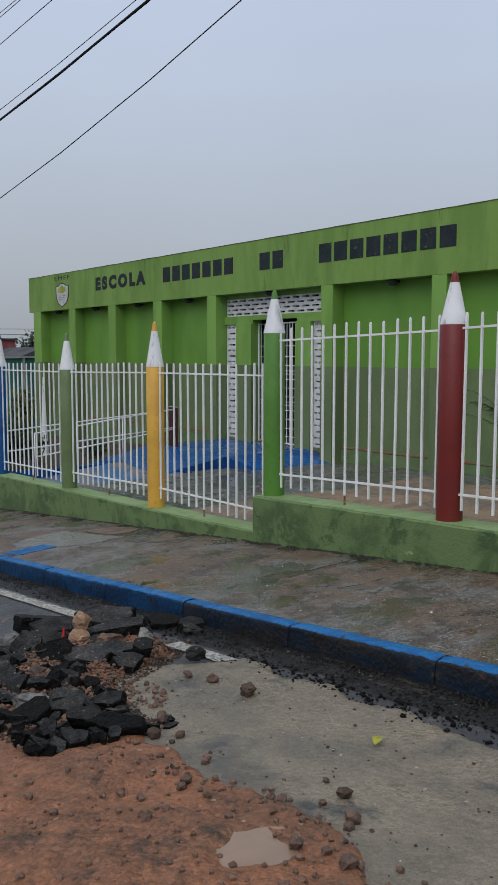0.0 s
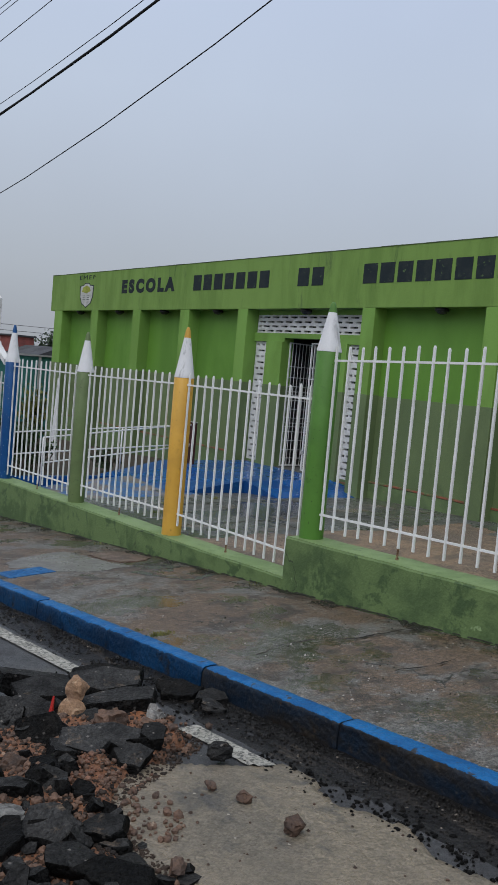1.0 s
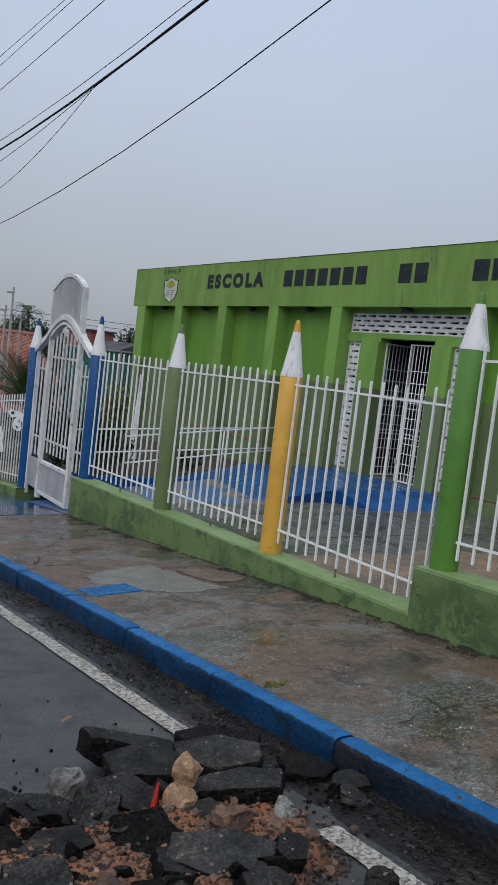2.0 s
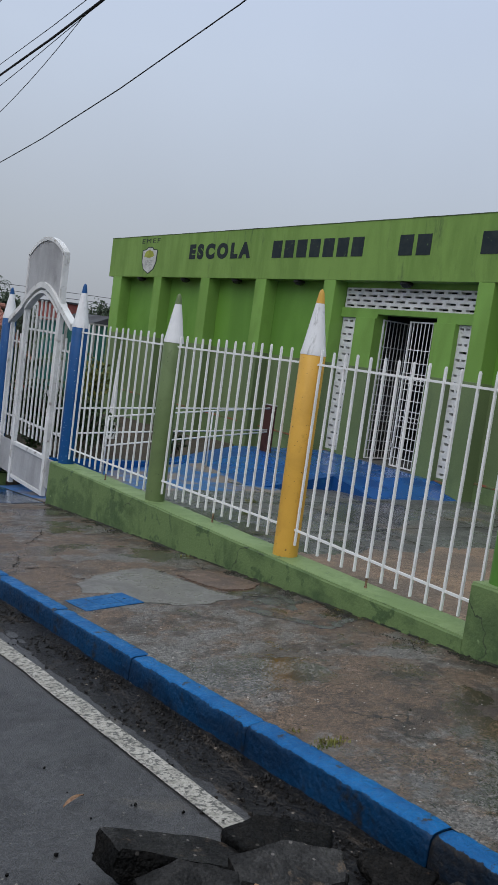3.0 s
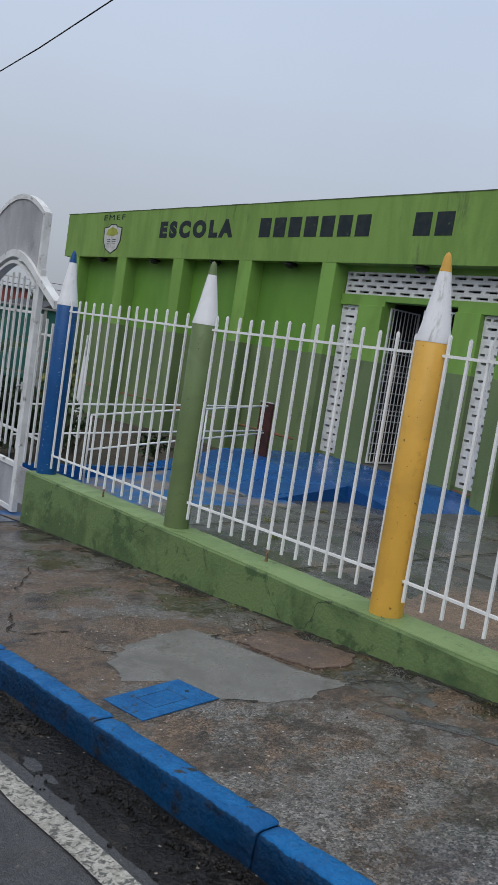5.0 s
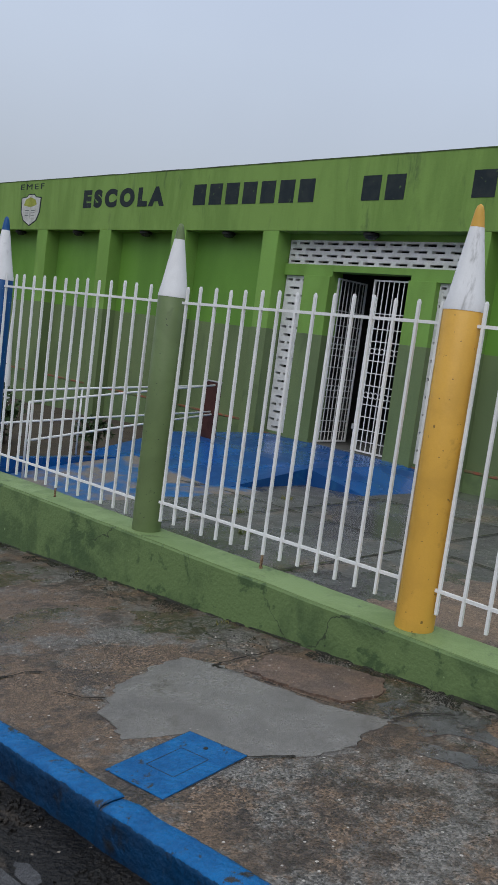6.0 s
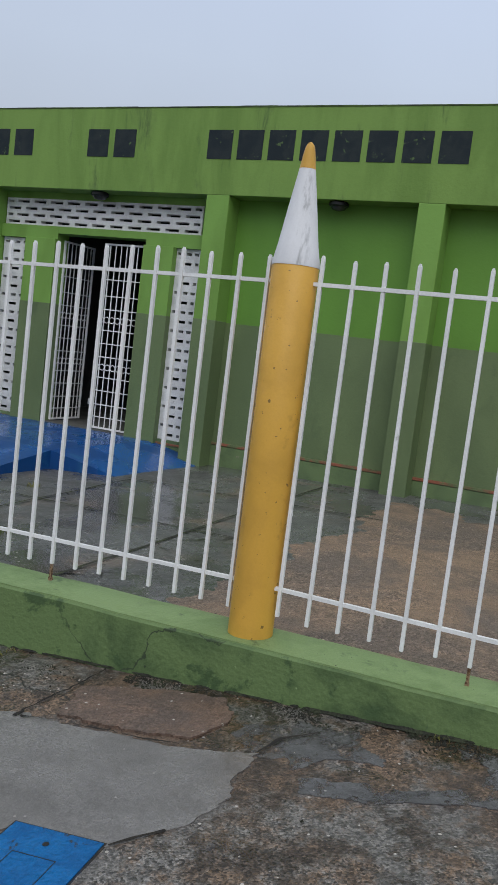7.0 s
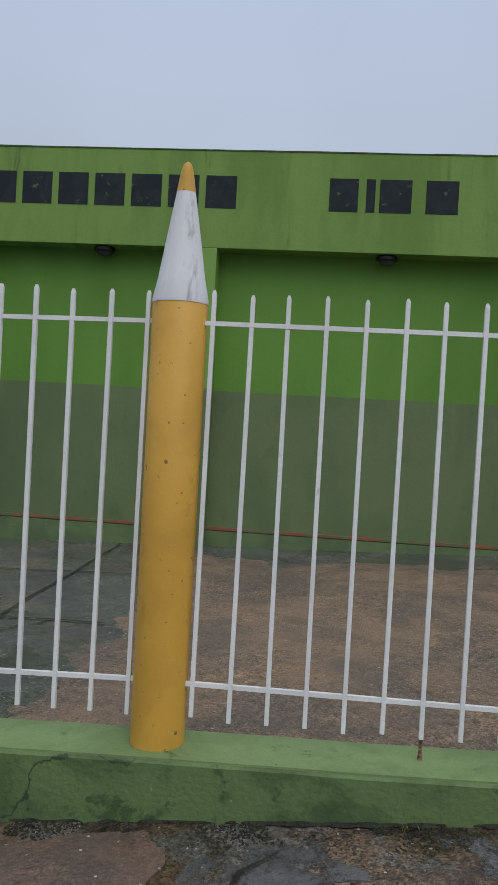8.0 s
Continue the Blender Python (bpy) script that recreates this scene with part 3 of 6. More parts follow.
gme.materials.append(M_ground)
tagged(new("ground", gme), "bare brown earth with thin grass round the street", "ground", "", "structure")

sheet("road", -6.0, 2.98, -12, 42, 0.25, lambda x, y: road_z(y) - 0.002 + 0.006 * noise.noise((x * 0.7, y * 0.7, 0)) - 0.02 * smooth01((x - 2.6) / 0.4), M_asphalt, "dark wet asphalt street sloping downhill", "road", lean=lambda x, y: kerb_shift(y) * smooth01((x - 1.5) / 1.2))
sheet("gutter", 2.61, 2.975, -8, 40, 0.05, lambda x, y: road_z(y) - 0.002 - 0.02 * smooth01((2.66 - x) / 0.05) + 0.010 * noise.noise((x * 6, y * 3, 3)) + 0.008 * noise.noise((x * 19, y * 14, 3)), M_gutter, "dark wet gutter with washed-in dirt along the kerb", "gutter", lean=lambda x, y: kerb_shift(y))


pv = sheet("pavement", 3.045, 4.61, -12, 42, 0.06, lambda x, y: pave_z(x, y) + 0.006 * noise.noise((x * 1.6, y * 1.6, 7)) + 0.003 * noise.noise((x * 9, y * 9, 2)), M_pave, "wet stained concrete pavement with cracks", "pavement", lean=lambda x, y: kerb_shift(y) * (4.61 - x) / 1.565)


def flat_patch(name, points, lift, mat, label, category, kind="structure"):
    b = bmesh.new()
    n = len(points)
    ring = []
    for i in range(n):
        a, c = Vector(points[i]), Vector(points[(i + 1) % n])
        for k in range(16):
            p = a.lerp(c, k / 16)
            wob = 0.045 * noise.noise((p.x * 4, p.y * 4, 4)) + 0.020 * noise.noise((p.x * 16, p.y * 16, 6)) + 0.010 * noise.noise((p.x * 45, p.y * 45, 6))
            ring.append((p.x + wob, p.y - wob))
    top = [b.verts.new((x, y, pave_z(x, y) + lift)) for x, y in ring]
    low = [b.verts.new((x, y, pave_z(x, y) - 0.03)) for x, y in ring]
    b.faces.new(top)
    for i in range(len(ring)):
        b.faces.new((low[i], low[(i + 1) % len(ring)], top[(i + 1) % len(ring)], top[i]))
    bmesh.ops.triangulate(b, faces=[f_ for f_ in b.faces if len(f_.verts) > 4])
    bmesh.ops.recalc_face_normals(b, faces=b.faces[:])
    return tagged(part(name, b, mat, None, label), category=category, kind=kind)


flat_patch("pavement_patch", [(3.22, 8.24), (3.29, 8.52), (3.54, 8.72), (3.80, 8.78), (4.01, 8.80), (4.04, 8.60), (4.07, 8.30), (4.10, 7.90), (4.18, 7.66), (3.96, 7.69), (3.85, 7.64), (3.68, 7.66), (3.54, 7.76), (3.46, 7.83), (3.46, 8.11)], 0.007, M_patch, "smooth grey concrete repair in the pavement", "pavement")
flat_patch("pavement_patch", [(4.09, 8.50), (4.40, 8.53), (4.47, 8.37), (4.51, 8.17), (4.54, 7.98), (4.36, 7.88), (4.18, 7.92), (4.13, 8.23)], 0.009, M_brownpatch, "rust-brown patch of pavement beside the low wall", "pavement")
M_film = add_grit(material("rain_film_on_cement", (0.118, 0.116, 0.116), (0.078, 0.076, 0.076), 5, harsh=0.72, rough=0.12, rough2=0.26, bump=0.08, bscale=110, grain=0.08), 150, 0.3, (0.3, 0.28, 0.26), 0.992, relief=0.1)
# the film breaks up where coarse grains stand out of the water
fn, fl = M_film.node_tree.nodes, M_film.node_tree.links
fgeo, fnoise, framp = fn.new("ShaderNodeNewGeometry"), fn.new("ShaderNodeTexNoise"), fn.new("ShaderNodeMapRange")
fnoise.inputs["Scale"].default_value, fnoise.inputs["Detail"].default_value, fnoise.inputs["Roughness"].default_value = 9, 8, 0.75
framp.inputs["From Min"].default_value, framp.inputs["From Max"].default_value = 0.40, 0.52
fl.new(fgeo.outputs["Position"], fnoise.inputs["Vector"])
fl.new(fnoise.outputs["Fac"], framp.inputs["Value"])
fl.new(framp.outputs["Result"], fn["Principled BSDF"].inputs["Alpha"])
for outline in ([(4.55, 7.03), (4.56, 6.86), (4.42, 6.84), (4.26, 6.78), (4.18, 6.84), (4.16, 6.96), (4.12, 7.09), (4.06, 7.18), (4.03, 7.32), (4.00, 7.43), (4.11, 7.46), (4.13, 7.34), (4.18, 7.19), (4.22, 7.04), (4.28, 6.93), (4.45, 6.91), (4.49, 7.02)],
                [(4.49, 7.64), (4.48, 7.42), (4.37, 7.36), (4.34, 7.24), (4.28, 7.25), (4.26, 7.43), (4.14, 7.49), (4.20, 7.57), (4.15, 7.62), (4.22, 7.75), (4.25, 7.82), (4.34, 7.84), (4.38, 7.77), (4.42, 7.66)],
                [(4.55, 8.16), (4.57, 8.05), (4.57, 7.87), (4.53, 7.93), (4.52, 8.03), (4.50, 8.12)]):
    flat_patch("rain_puddle", outline, 0.003, M_film, "shallow bluish rain puddle lying on worn cement pavement", "puddle")
flat_patch("pavement_patch", [(2.97, 12.53), (3.84, 12.74), (4.60, 12.55), (4.59, 15.88), (2.95, 16.5)], 0.011, M_apron, "wet blue-painted entrance apron before the gate", "pavement")

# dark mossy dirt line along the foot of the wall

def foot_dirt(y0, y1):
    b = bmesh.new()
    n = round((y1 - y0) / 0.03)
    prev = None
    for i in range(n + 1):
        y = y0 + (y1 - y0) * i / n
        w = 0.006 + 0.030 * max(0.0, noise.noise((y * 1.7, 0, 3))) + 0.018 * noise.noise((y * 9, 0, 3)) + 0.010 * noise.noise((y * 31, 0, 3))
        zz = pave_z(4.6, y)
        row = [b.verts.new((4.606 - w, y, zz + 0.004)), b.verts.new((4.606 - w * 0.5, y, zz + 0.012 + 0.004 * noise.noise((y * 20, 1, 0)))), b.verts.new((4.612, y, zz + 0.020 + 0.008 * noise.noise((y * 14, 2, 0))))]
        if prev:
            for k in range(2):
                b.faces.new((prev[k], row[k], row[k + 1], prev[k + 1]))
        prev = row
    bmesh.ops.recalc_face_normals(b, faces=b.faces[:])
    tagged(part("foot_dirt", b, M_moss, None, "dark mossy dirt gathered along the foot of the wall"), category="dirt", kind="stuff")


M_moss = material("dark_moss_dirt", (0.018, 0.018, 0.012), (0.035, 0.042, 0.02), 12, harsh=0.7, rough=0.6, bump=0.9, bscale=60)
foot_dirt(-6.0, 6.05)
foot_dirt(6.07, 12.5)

# black specks of mould and dirt, thickest along the foot of the wall
vs, fs = [], []
spk = random.Random(77)
for i in range(15000):
    y = spk.uniform(4.5, 12.4)
    d = abs(spk.gauss(0, 0.075))
    x = 4.60 - d
    if noise.noise((x * 4, y * 3.2, 17)) + 0.25 * noise.noise((x * 15, y * 15, 18)) < 0.02 + d * 0.9:
        continue
    r, z = spk.uniform(0.0012, 0.0045), pave_z(x, y) + 0.0055
    k0 = len(vs)
    turn_ = spk.uniform(0, 6.28)
    for k in range(5):
        a = turn_ + 2 * math.pi * k / 5
        q = r * spk.uniform(0.6, 1.3)
        vs.append((x + q * math.cos(a), y + 1.5 * q * math.sin(a), z - 0.004))
    vs.append((x, y, z + r * 0.35))
    fs += [(k0 + k, k0 + (k + 1) % 5, k0 + 5) for k in range(5)]
me = bpy.data.meshes.new("dirt_specks")
me.from_pydata(vs, [], fs)
me.materials.append(M_moss)
tagged(new("dirt_specks", me), "black specks of mould and dirt beside the low wall", "dirt", "", "stuff")

# open cracks in the pavement
M_crack = material("dirt_in_cracks", (0.016, 0.014, 0.012), (0.030, 0.026, 0.02), 12, rough=0.9, bump=0.5)
CRACKS = (((3.31, 4.70), (3.42, 4.74), (3.57, 4.77), (3.79, 4.75), (4.01, 4.62), (4.30, 4.60), (4.52, 4.57)), ((3.07, 9.24), (3.15, 9.11), (3.29, 9.12), (3.36, 9.05)),
          ((3.29, 8.81), (3.32, 8.69), (3.41, 8.61)), ((3.25, 9.63), (3.16, 9.38), (3.08, 9.24)), ((4.03, 8.61), (4.24, 8.61), (4.59, 8.575)), ((4.03, 8.60), (4.07, 8.31), (4.11, 7.92)),
          ((3.47, 7.82), (3.54, 7.77), (3.62, 7.70)), ((3.49, 10.07), (3.88, 10.70)), ((4.18, 7.66), (4.30, 7.64), (4.42, 7.52)), ((3.72, 4.02), (3.98, 3.96), (4.22, 3.98)))
for cn, pts in enumerate(CRACKS):
    b = bmesh.new()
    prev = None
    for (xa, ya), (xb, yb) in zip(pts, pts[1:]):
        for k in range(24):
            u = k / 24
            x, y = xa + (xb - xa) * u, ya + (yb - ya) * u
            wob = 0.030 * noise.noise((x * 6, y * 6, cn)) + 0.012 * noise.noise((x * 25, y * 25, cn))
            x, y = min(4.595, x + wob), y - wob
            w = max(0.0008, 0.0045 + 0.009 * noise.noise((x * 9, y * 9, 40 + cn)))
            side = Vector((yb - ya, xa - xb)).normalized() * w
            row = [b.verts.new((x + side.x, y + side.y, pave_z(x, y) + 0.012)), b.verts.new((x - side.x, y - side.y, pave_z(x, y) + 0.012))]
            if prev:
                b.faces.new((prev[0], row[0], row[1], prev[1]))
            prev = row
    bmesh.ops.recalc_face_normals(b, faces=b.faces[:])
    tagged(part("pavement_crack", b, M_crack, None, "dirt-filled open crack across the wet pavement"), category="crack", kind="structure")

# pale chips and dark grit lying loose on the pavement
for nm, mt, count, big, lab in (("pale_chips", M_chip, 330, 0.007, "pale chips of stone and paint strewn on the pavement"), ("dark_grit", M_moss, 900, 0.006, "dark grit strewn on the pavement")):
    vs, fs = [], []
    for i in range(count):
        y = spk.uniform(1.6, 9.5)
        x = spk.uniform(3.20 - 0.0263 * y + 0.05, 4.56)
        if noise.noise((x * 1.6, y * 1.2, 41)) < spk.uniform(-0.5, 0.25):
            continue
        r, z, turn_ = 0.0025 + abs(spk.gauss(0, 0.45)) * big, pave_z(x, y) + 0.003, spk.uniform(0, 6.28)
        k0 = len(vs)
        for k in range(5):
            a, q = turn_ + 2 * math.pi * k / 5, r * spk.uniform(0.6, 1.25)
            vs.append((x + q * math.cos(a), y + q * math.sin(a), z - 0.004))
        vs.append((x + r * 0.2, y, z + r * 0.6))
        fs += [(k0 + k, k0 + (k + 1) % 5, k0 + 5) for k in range(5)]
    me = bpy.data.meshes.new(nm)
    me.from_pydata(vs, [], fs)
    me.materials.append(mt)
    tagged(new(nm, me), lab, "grit", "", "stuff")

# manhole cover
mh = thing("manhole_cover", 3.253, 7.958, pave_z(3.253, 7.958), "blue-painted oblong inspection cover set in the pavement", "manhole cover")
mh.matrix_basis = pose(3.253, 7.958, pave_z(3.253, 7.958) + 0.005, math.degrees(math.atan(-0.0939)), -2.4, 4.8)
part("cover_frame", a_box(-0.226, 0.226, -0.158, 0.158, -0.03, 0.001, bevel=0.002), M_kerb_dirty, mh, "dark dirt-filled frame")
part("cover_plate", a_box(-0.218, 0.218, -0.150, 0.150, -0.02, 0.005, bevel=0.002), M_kerb, mh)
b = bmesh.new()
for q in ((-0.092, 0.092, -0.072, -0.0695), (-0.092, 0.092, 0.0695, 0.072), (-0.092, -0.0895, -0.0695, 0.0695), (0.0895, 0.092, -0.0695, 0.0695)):
    box(b, *q, 0.004, 0.0060)
part("raised_square", b, M_kerb_dirty, mh)
part("lifting_eye", lathe([(0.010, 0.004), (0.010, 0.0065), (0.005, 0.007)], 12), M_kerb_dirty, mh, at=pose(0.15, 0.0, 0))

# ---- concrete slab and earth in the road ----
EDGE = ((-4.0, 1.42), (1.54, 1.50), (1.86, 1.61), (2.15, 1.70), (2.35, 1.62), (2.51, 1.54), (2.70, 1.60), (3.20, 1.66), (3.57, 1.74), (3.83, 1.98), (4.10, 2.46), (4.40, 2.56), (4.70, 2.05), (4.90, 1.60), (5.20, 1.20), (6.0, 0.90))


def edge_x(y):
    for (ya, xa), (yb, xb) in zip(EDGE, EDGE[1:]):
        if ya <= y <= yb:
            return xa + (xb - xa) * (y - ya) / (yb - ya)
    return EDGE[0][1]


def slab_height(x, y):
    wob = 0.08 * noise.noise((x * 3.5, y * 3.5, 11)) + 0.05 * noise.noise((x * 11, y * 11, 12))
    limit = 2.60 + wob - 0.07 * smooth01((2.6 - y) / 0.7) + 0.04 * smooth01((y - 3.2) / 0.3)
    d = min(limit - x, 3.66 + min(0.36, 0.65 * max(0.0, 2.6 - x)) + 0.6 * wob - y)
    return road_z(y) - 0.035 + 0.055 * smooth01(0.5 + d / 0.05) + 0.006 * noise.noise((x * 2, y * 2, 5))


sheet("concrete_slab", 1.1, 2.80, -6, 4.45, 0.03, slab_height, M_concrete, "muddy wet grey concrete laid in the dug-up street", "concrete slab")


PX, PY = 1.31, 1.93  # the puddle


def earth_height(x, y):
    wob = 0.10 * noise.noise((x * 2.5, y * 2.5, 21)) + 0.05 * noise.noise((x * 8, y * 8, 22))
    d = min(edge_x(y) + wob - x, 4.9 + 2 * wob - y + 0.4 * (x - 1.5))
    inside = smooth01(0.5 + d / 0.12)
    rise = 0.095 + 0.035 * smooth01(d / 0.6)
    lumps = 0.022 * noise.noise((x * 3, y * 3, 23)) + 0.014 * noise.noise((x * 9, y * 9, 24)) + 0.008 * noise.noise((x * 24, y * 24, 25))
    pud = math.hypot((x - PX) / 0.10, (y - PY) / 0.085)
    return road_z(y) - 0.05 + inside * (rise + lumps * 1.2 - 0.030 * smooth01(1.6 - pud))


bm = bmesh.new()
for y0_, y1_, st in ((3.66, 4.25, 0.03), (5.05, 40.0, 0.15)):
    prev = None
    for k in range(round((y1_ - y0_) / st) + 1):
        y = y0_ + k * st
        row = []
        for side, ph in ((2.600, 0), (2.704, 5)):
            x = side - 0.0263 * y + 0.010 * noise.noise((ph, y * 3, 1)) + 0.006 * noise.noise((ph, y * 14, 1)) + 0.006 * noise.noise((ph, y * 41, 1))
            z = road_z(y) + 0.006 if y > 5 else max(slab_height(x, y), road_z(y)) + 0.006
            row.append(bm.verts.new((x, y, z)))
        if prev:
            bm.faces.new((prev[0], prev[1], row[1], row[0]))
        prev = row
ob = part("road_marking", bm, M_line, None, "worn white painted edge line on the street")
tagged(ob, category="road marking", kind="structure")

sheet("earth", -1.6, 2.7, -3.5, 5.3, 0.028, earth_height, M_earth, "wet orange-brown earth heaped where the street is dug up", "earth")
b = bmesh.new()
pz = earth_height(PX, PY) + 0.012
ring = []
for i in range(36):
    a = 2 * math.pi * i / 36
    r = 0.165 * (1 + 0.25 * noise.noise((math.cos(a) * 1.3, math.sin(a) * 1.3, 9)))
    ring.append(b.verts.new((PX + r * math.cos(a), PY + 0.8 * r * math.sin(a), pz)))
b.faces.new(ring)
tagged(part("puddle", b, M_puddle, None, "small muddy rain puddle on the orange earth"), category="puddle")


# ---- rubble ----
def lump(r, seed, sub=2, rough_=0.35, squash=(1, 1, 0.8)):
    b = bmesh.new()
    bmesh.ops.create_icosphere(b, subdivisions=sub, radius=1)
    for v in b.verts:
        k = 1 + rough_ * noise.noise(v.co * 1.3 + Vector((seed * 3.7, seed * 1.3, 0))) + 0.12 * noise.noise(v.co * 4 + Vector((seed, 0, 5)))
        v.co = Vector((v.co.x * squash[0], v.co.y * squash[1], v.co.z * squash[2])) * (r * k)
    return b


def rock(rx, ry, th, seed, sub=3, square=0.55, jag=0.16):
    """A broken lump: a squarish rounded block with chipped planes and a jagged skin."""
    r_ = random.Random(seed)
    b = bmesh.new()
    bmesh.ops.create_icosphere(b, subdivisions=sub, radius=1)
    off = Vector((seed * 1.37 % 50, seed * 2.11 % 50, seed * 0.73 % 50))
    cuts = []
    for _ in range(7):
        d = Vector((r_.gauss(0, 1), r_.gauss(0, 1), r_.gauss(0, 0.55))).normalized()
        cuts.append((d, r_.uniform(0.62, 0.95)))
    for v in b.verts:
        p = Vector([math.copysign(abs(c) ** square, c) for c in v.co])
        for d, q in cuts:
            e = p.dot(d) - q
            if e > 0:
                p -= d * e
        p *= 1 + jag * 1.2 * noise.noise(p * 1.4 + off) + jag * noise.noise(p * 3.5 + off)
        p += jag * 0.55 * Vector((noise.noise(p * 7 + off), noise.noise(p * 7 - off), 0.8 * noise.noise(p * 6 + off))) + jag * 0.35 * noise.noise(p * 15 + off) * v.co
        v.co = Vector((p.x * rx, p.y * ry, p.z * th * 0.5))
    return b


def slab_piece(rx, ry, th, seed):
    """A broken slab of paving: an uneven polygon with a flat worn top, chipped rim and rough torn sides."""
    r_ = random.Random(seed)
    b = bmesh.new()
    n = r_.choice((5, 5, 6, 6, 7))
    off = Vector((seed * 1.37 % 50, seed * 2.11 % 50, seed * 0.73 % 50))
    corners = []
    for i in range(n):
        a = 2 * math.pi * (i + r_.uniform(-0.28, 0.28)) / n + 0.4
        c, q = math.cos(a), math.sin(a)
        k = r_.uniform(0.82, 1.12) / (abs(c) ** 3.2 + abs(q) ** 3.2) ** (1 / 3.2)
        corners.append(Vector((c * k * rx, q * k * ry, 0)))
    outline = []
    for i in range(n):
        p, q = corners[i], corners[(i + 1) % n]
        steps = max(2, round((q - p).length / 0.028))
        outline += [p.lerp(q, k / steps) for k in range(steps)]
    lean = Vector((r_.uniform(-0.3, 0.3), r_.uniform(-0.3, 0.3), 0)) * th
    slant = (r_.uniform(-0.25, 0.25) * th / rx, r_.uniform(-0.25, 0.25) * th / ry)
    rings = []
    for lev, grow, jag in ((-0.5, 0.86, 0.010), (-0.32, 0.97, 0.014), (0.0, 1.0, 0.013), (0.30, 1.0, 0.010), (0.44, 0.985, 0.006), (0.5, 0.945, 0.004)):
        ring_ = []
        for p in outline:
            v = p * grow + lean * lev + Vector((0, 0, lev * th + p.x * slant[0] + p.y * slant[1]))
            w = v * 26 + off
            v += Vector((noise.noise(w), noise.noise(w + Vector((9, 3, 1))), 0.6 * noise.noise(w + Vector((2, 8, 5))))) * jag
            v += p.normalized() * (0.016 * noise.noise(v * 11 + off))
            ring_.append(b.verts.new(v))
        rings.append(ring_)
    m_ = len(outline)
    for p, q in zip(rings, rings[1:]):
        for i in range(m_):
            b.faces.new((p[i], p[(i + 1) % m_], q[(i + 1) % m_], q[i]))
    for ring_, flip in ((rings[0], True), (rings[-1], False)):
        mid = sum((v.co for v in ring_), Vector()) / m_
        inner = [b.verts.new(mid.lerp(v.co, 0.55) + Vector((0, 0, 0.004 * noise.noise(v.co * 20 + off)))) for v in ring_]
        c = b.verts.new(mid + Vector((0, 0, r_.uniform(-0.004, 0.004))))
        for i in range(m_):
            j = (i + 1) % m_
            quad, tri = (ring_[i], ring_[j], inner[j], inner[i]), (inner[i], inner[j], c)
            b.faces.new(quad[::-1] if flip else quad)
            b.faces.new(tri[::-1] if flip else tri)
    return b


def chunk(rx, ry, th, seed):
    """An asphalt piece: worn road face on top, greyed for the sky's light, and black torn sides."""
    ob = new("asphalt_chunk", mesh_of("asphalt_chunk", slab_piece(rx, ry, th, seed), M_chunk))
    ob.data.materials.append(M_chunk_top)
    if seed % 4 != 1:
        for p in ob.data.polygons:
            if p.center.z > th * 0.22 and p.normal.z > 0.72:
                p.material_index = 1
    return ob


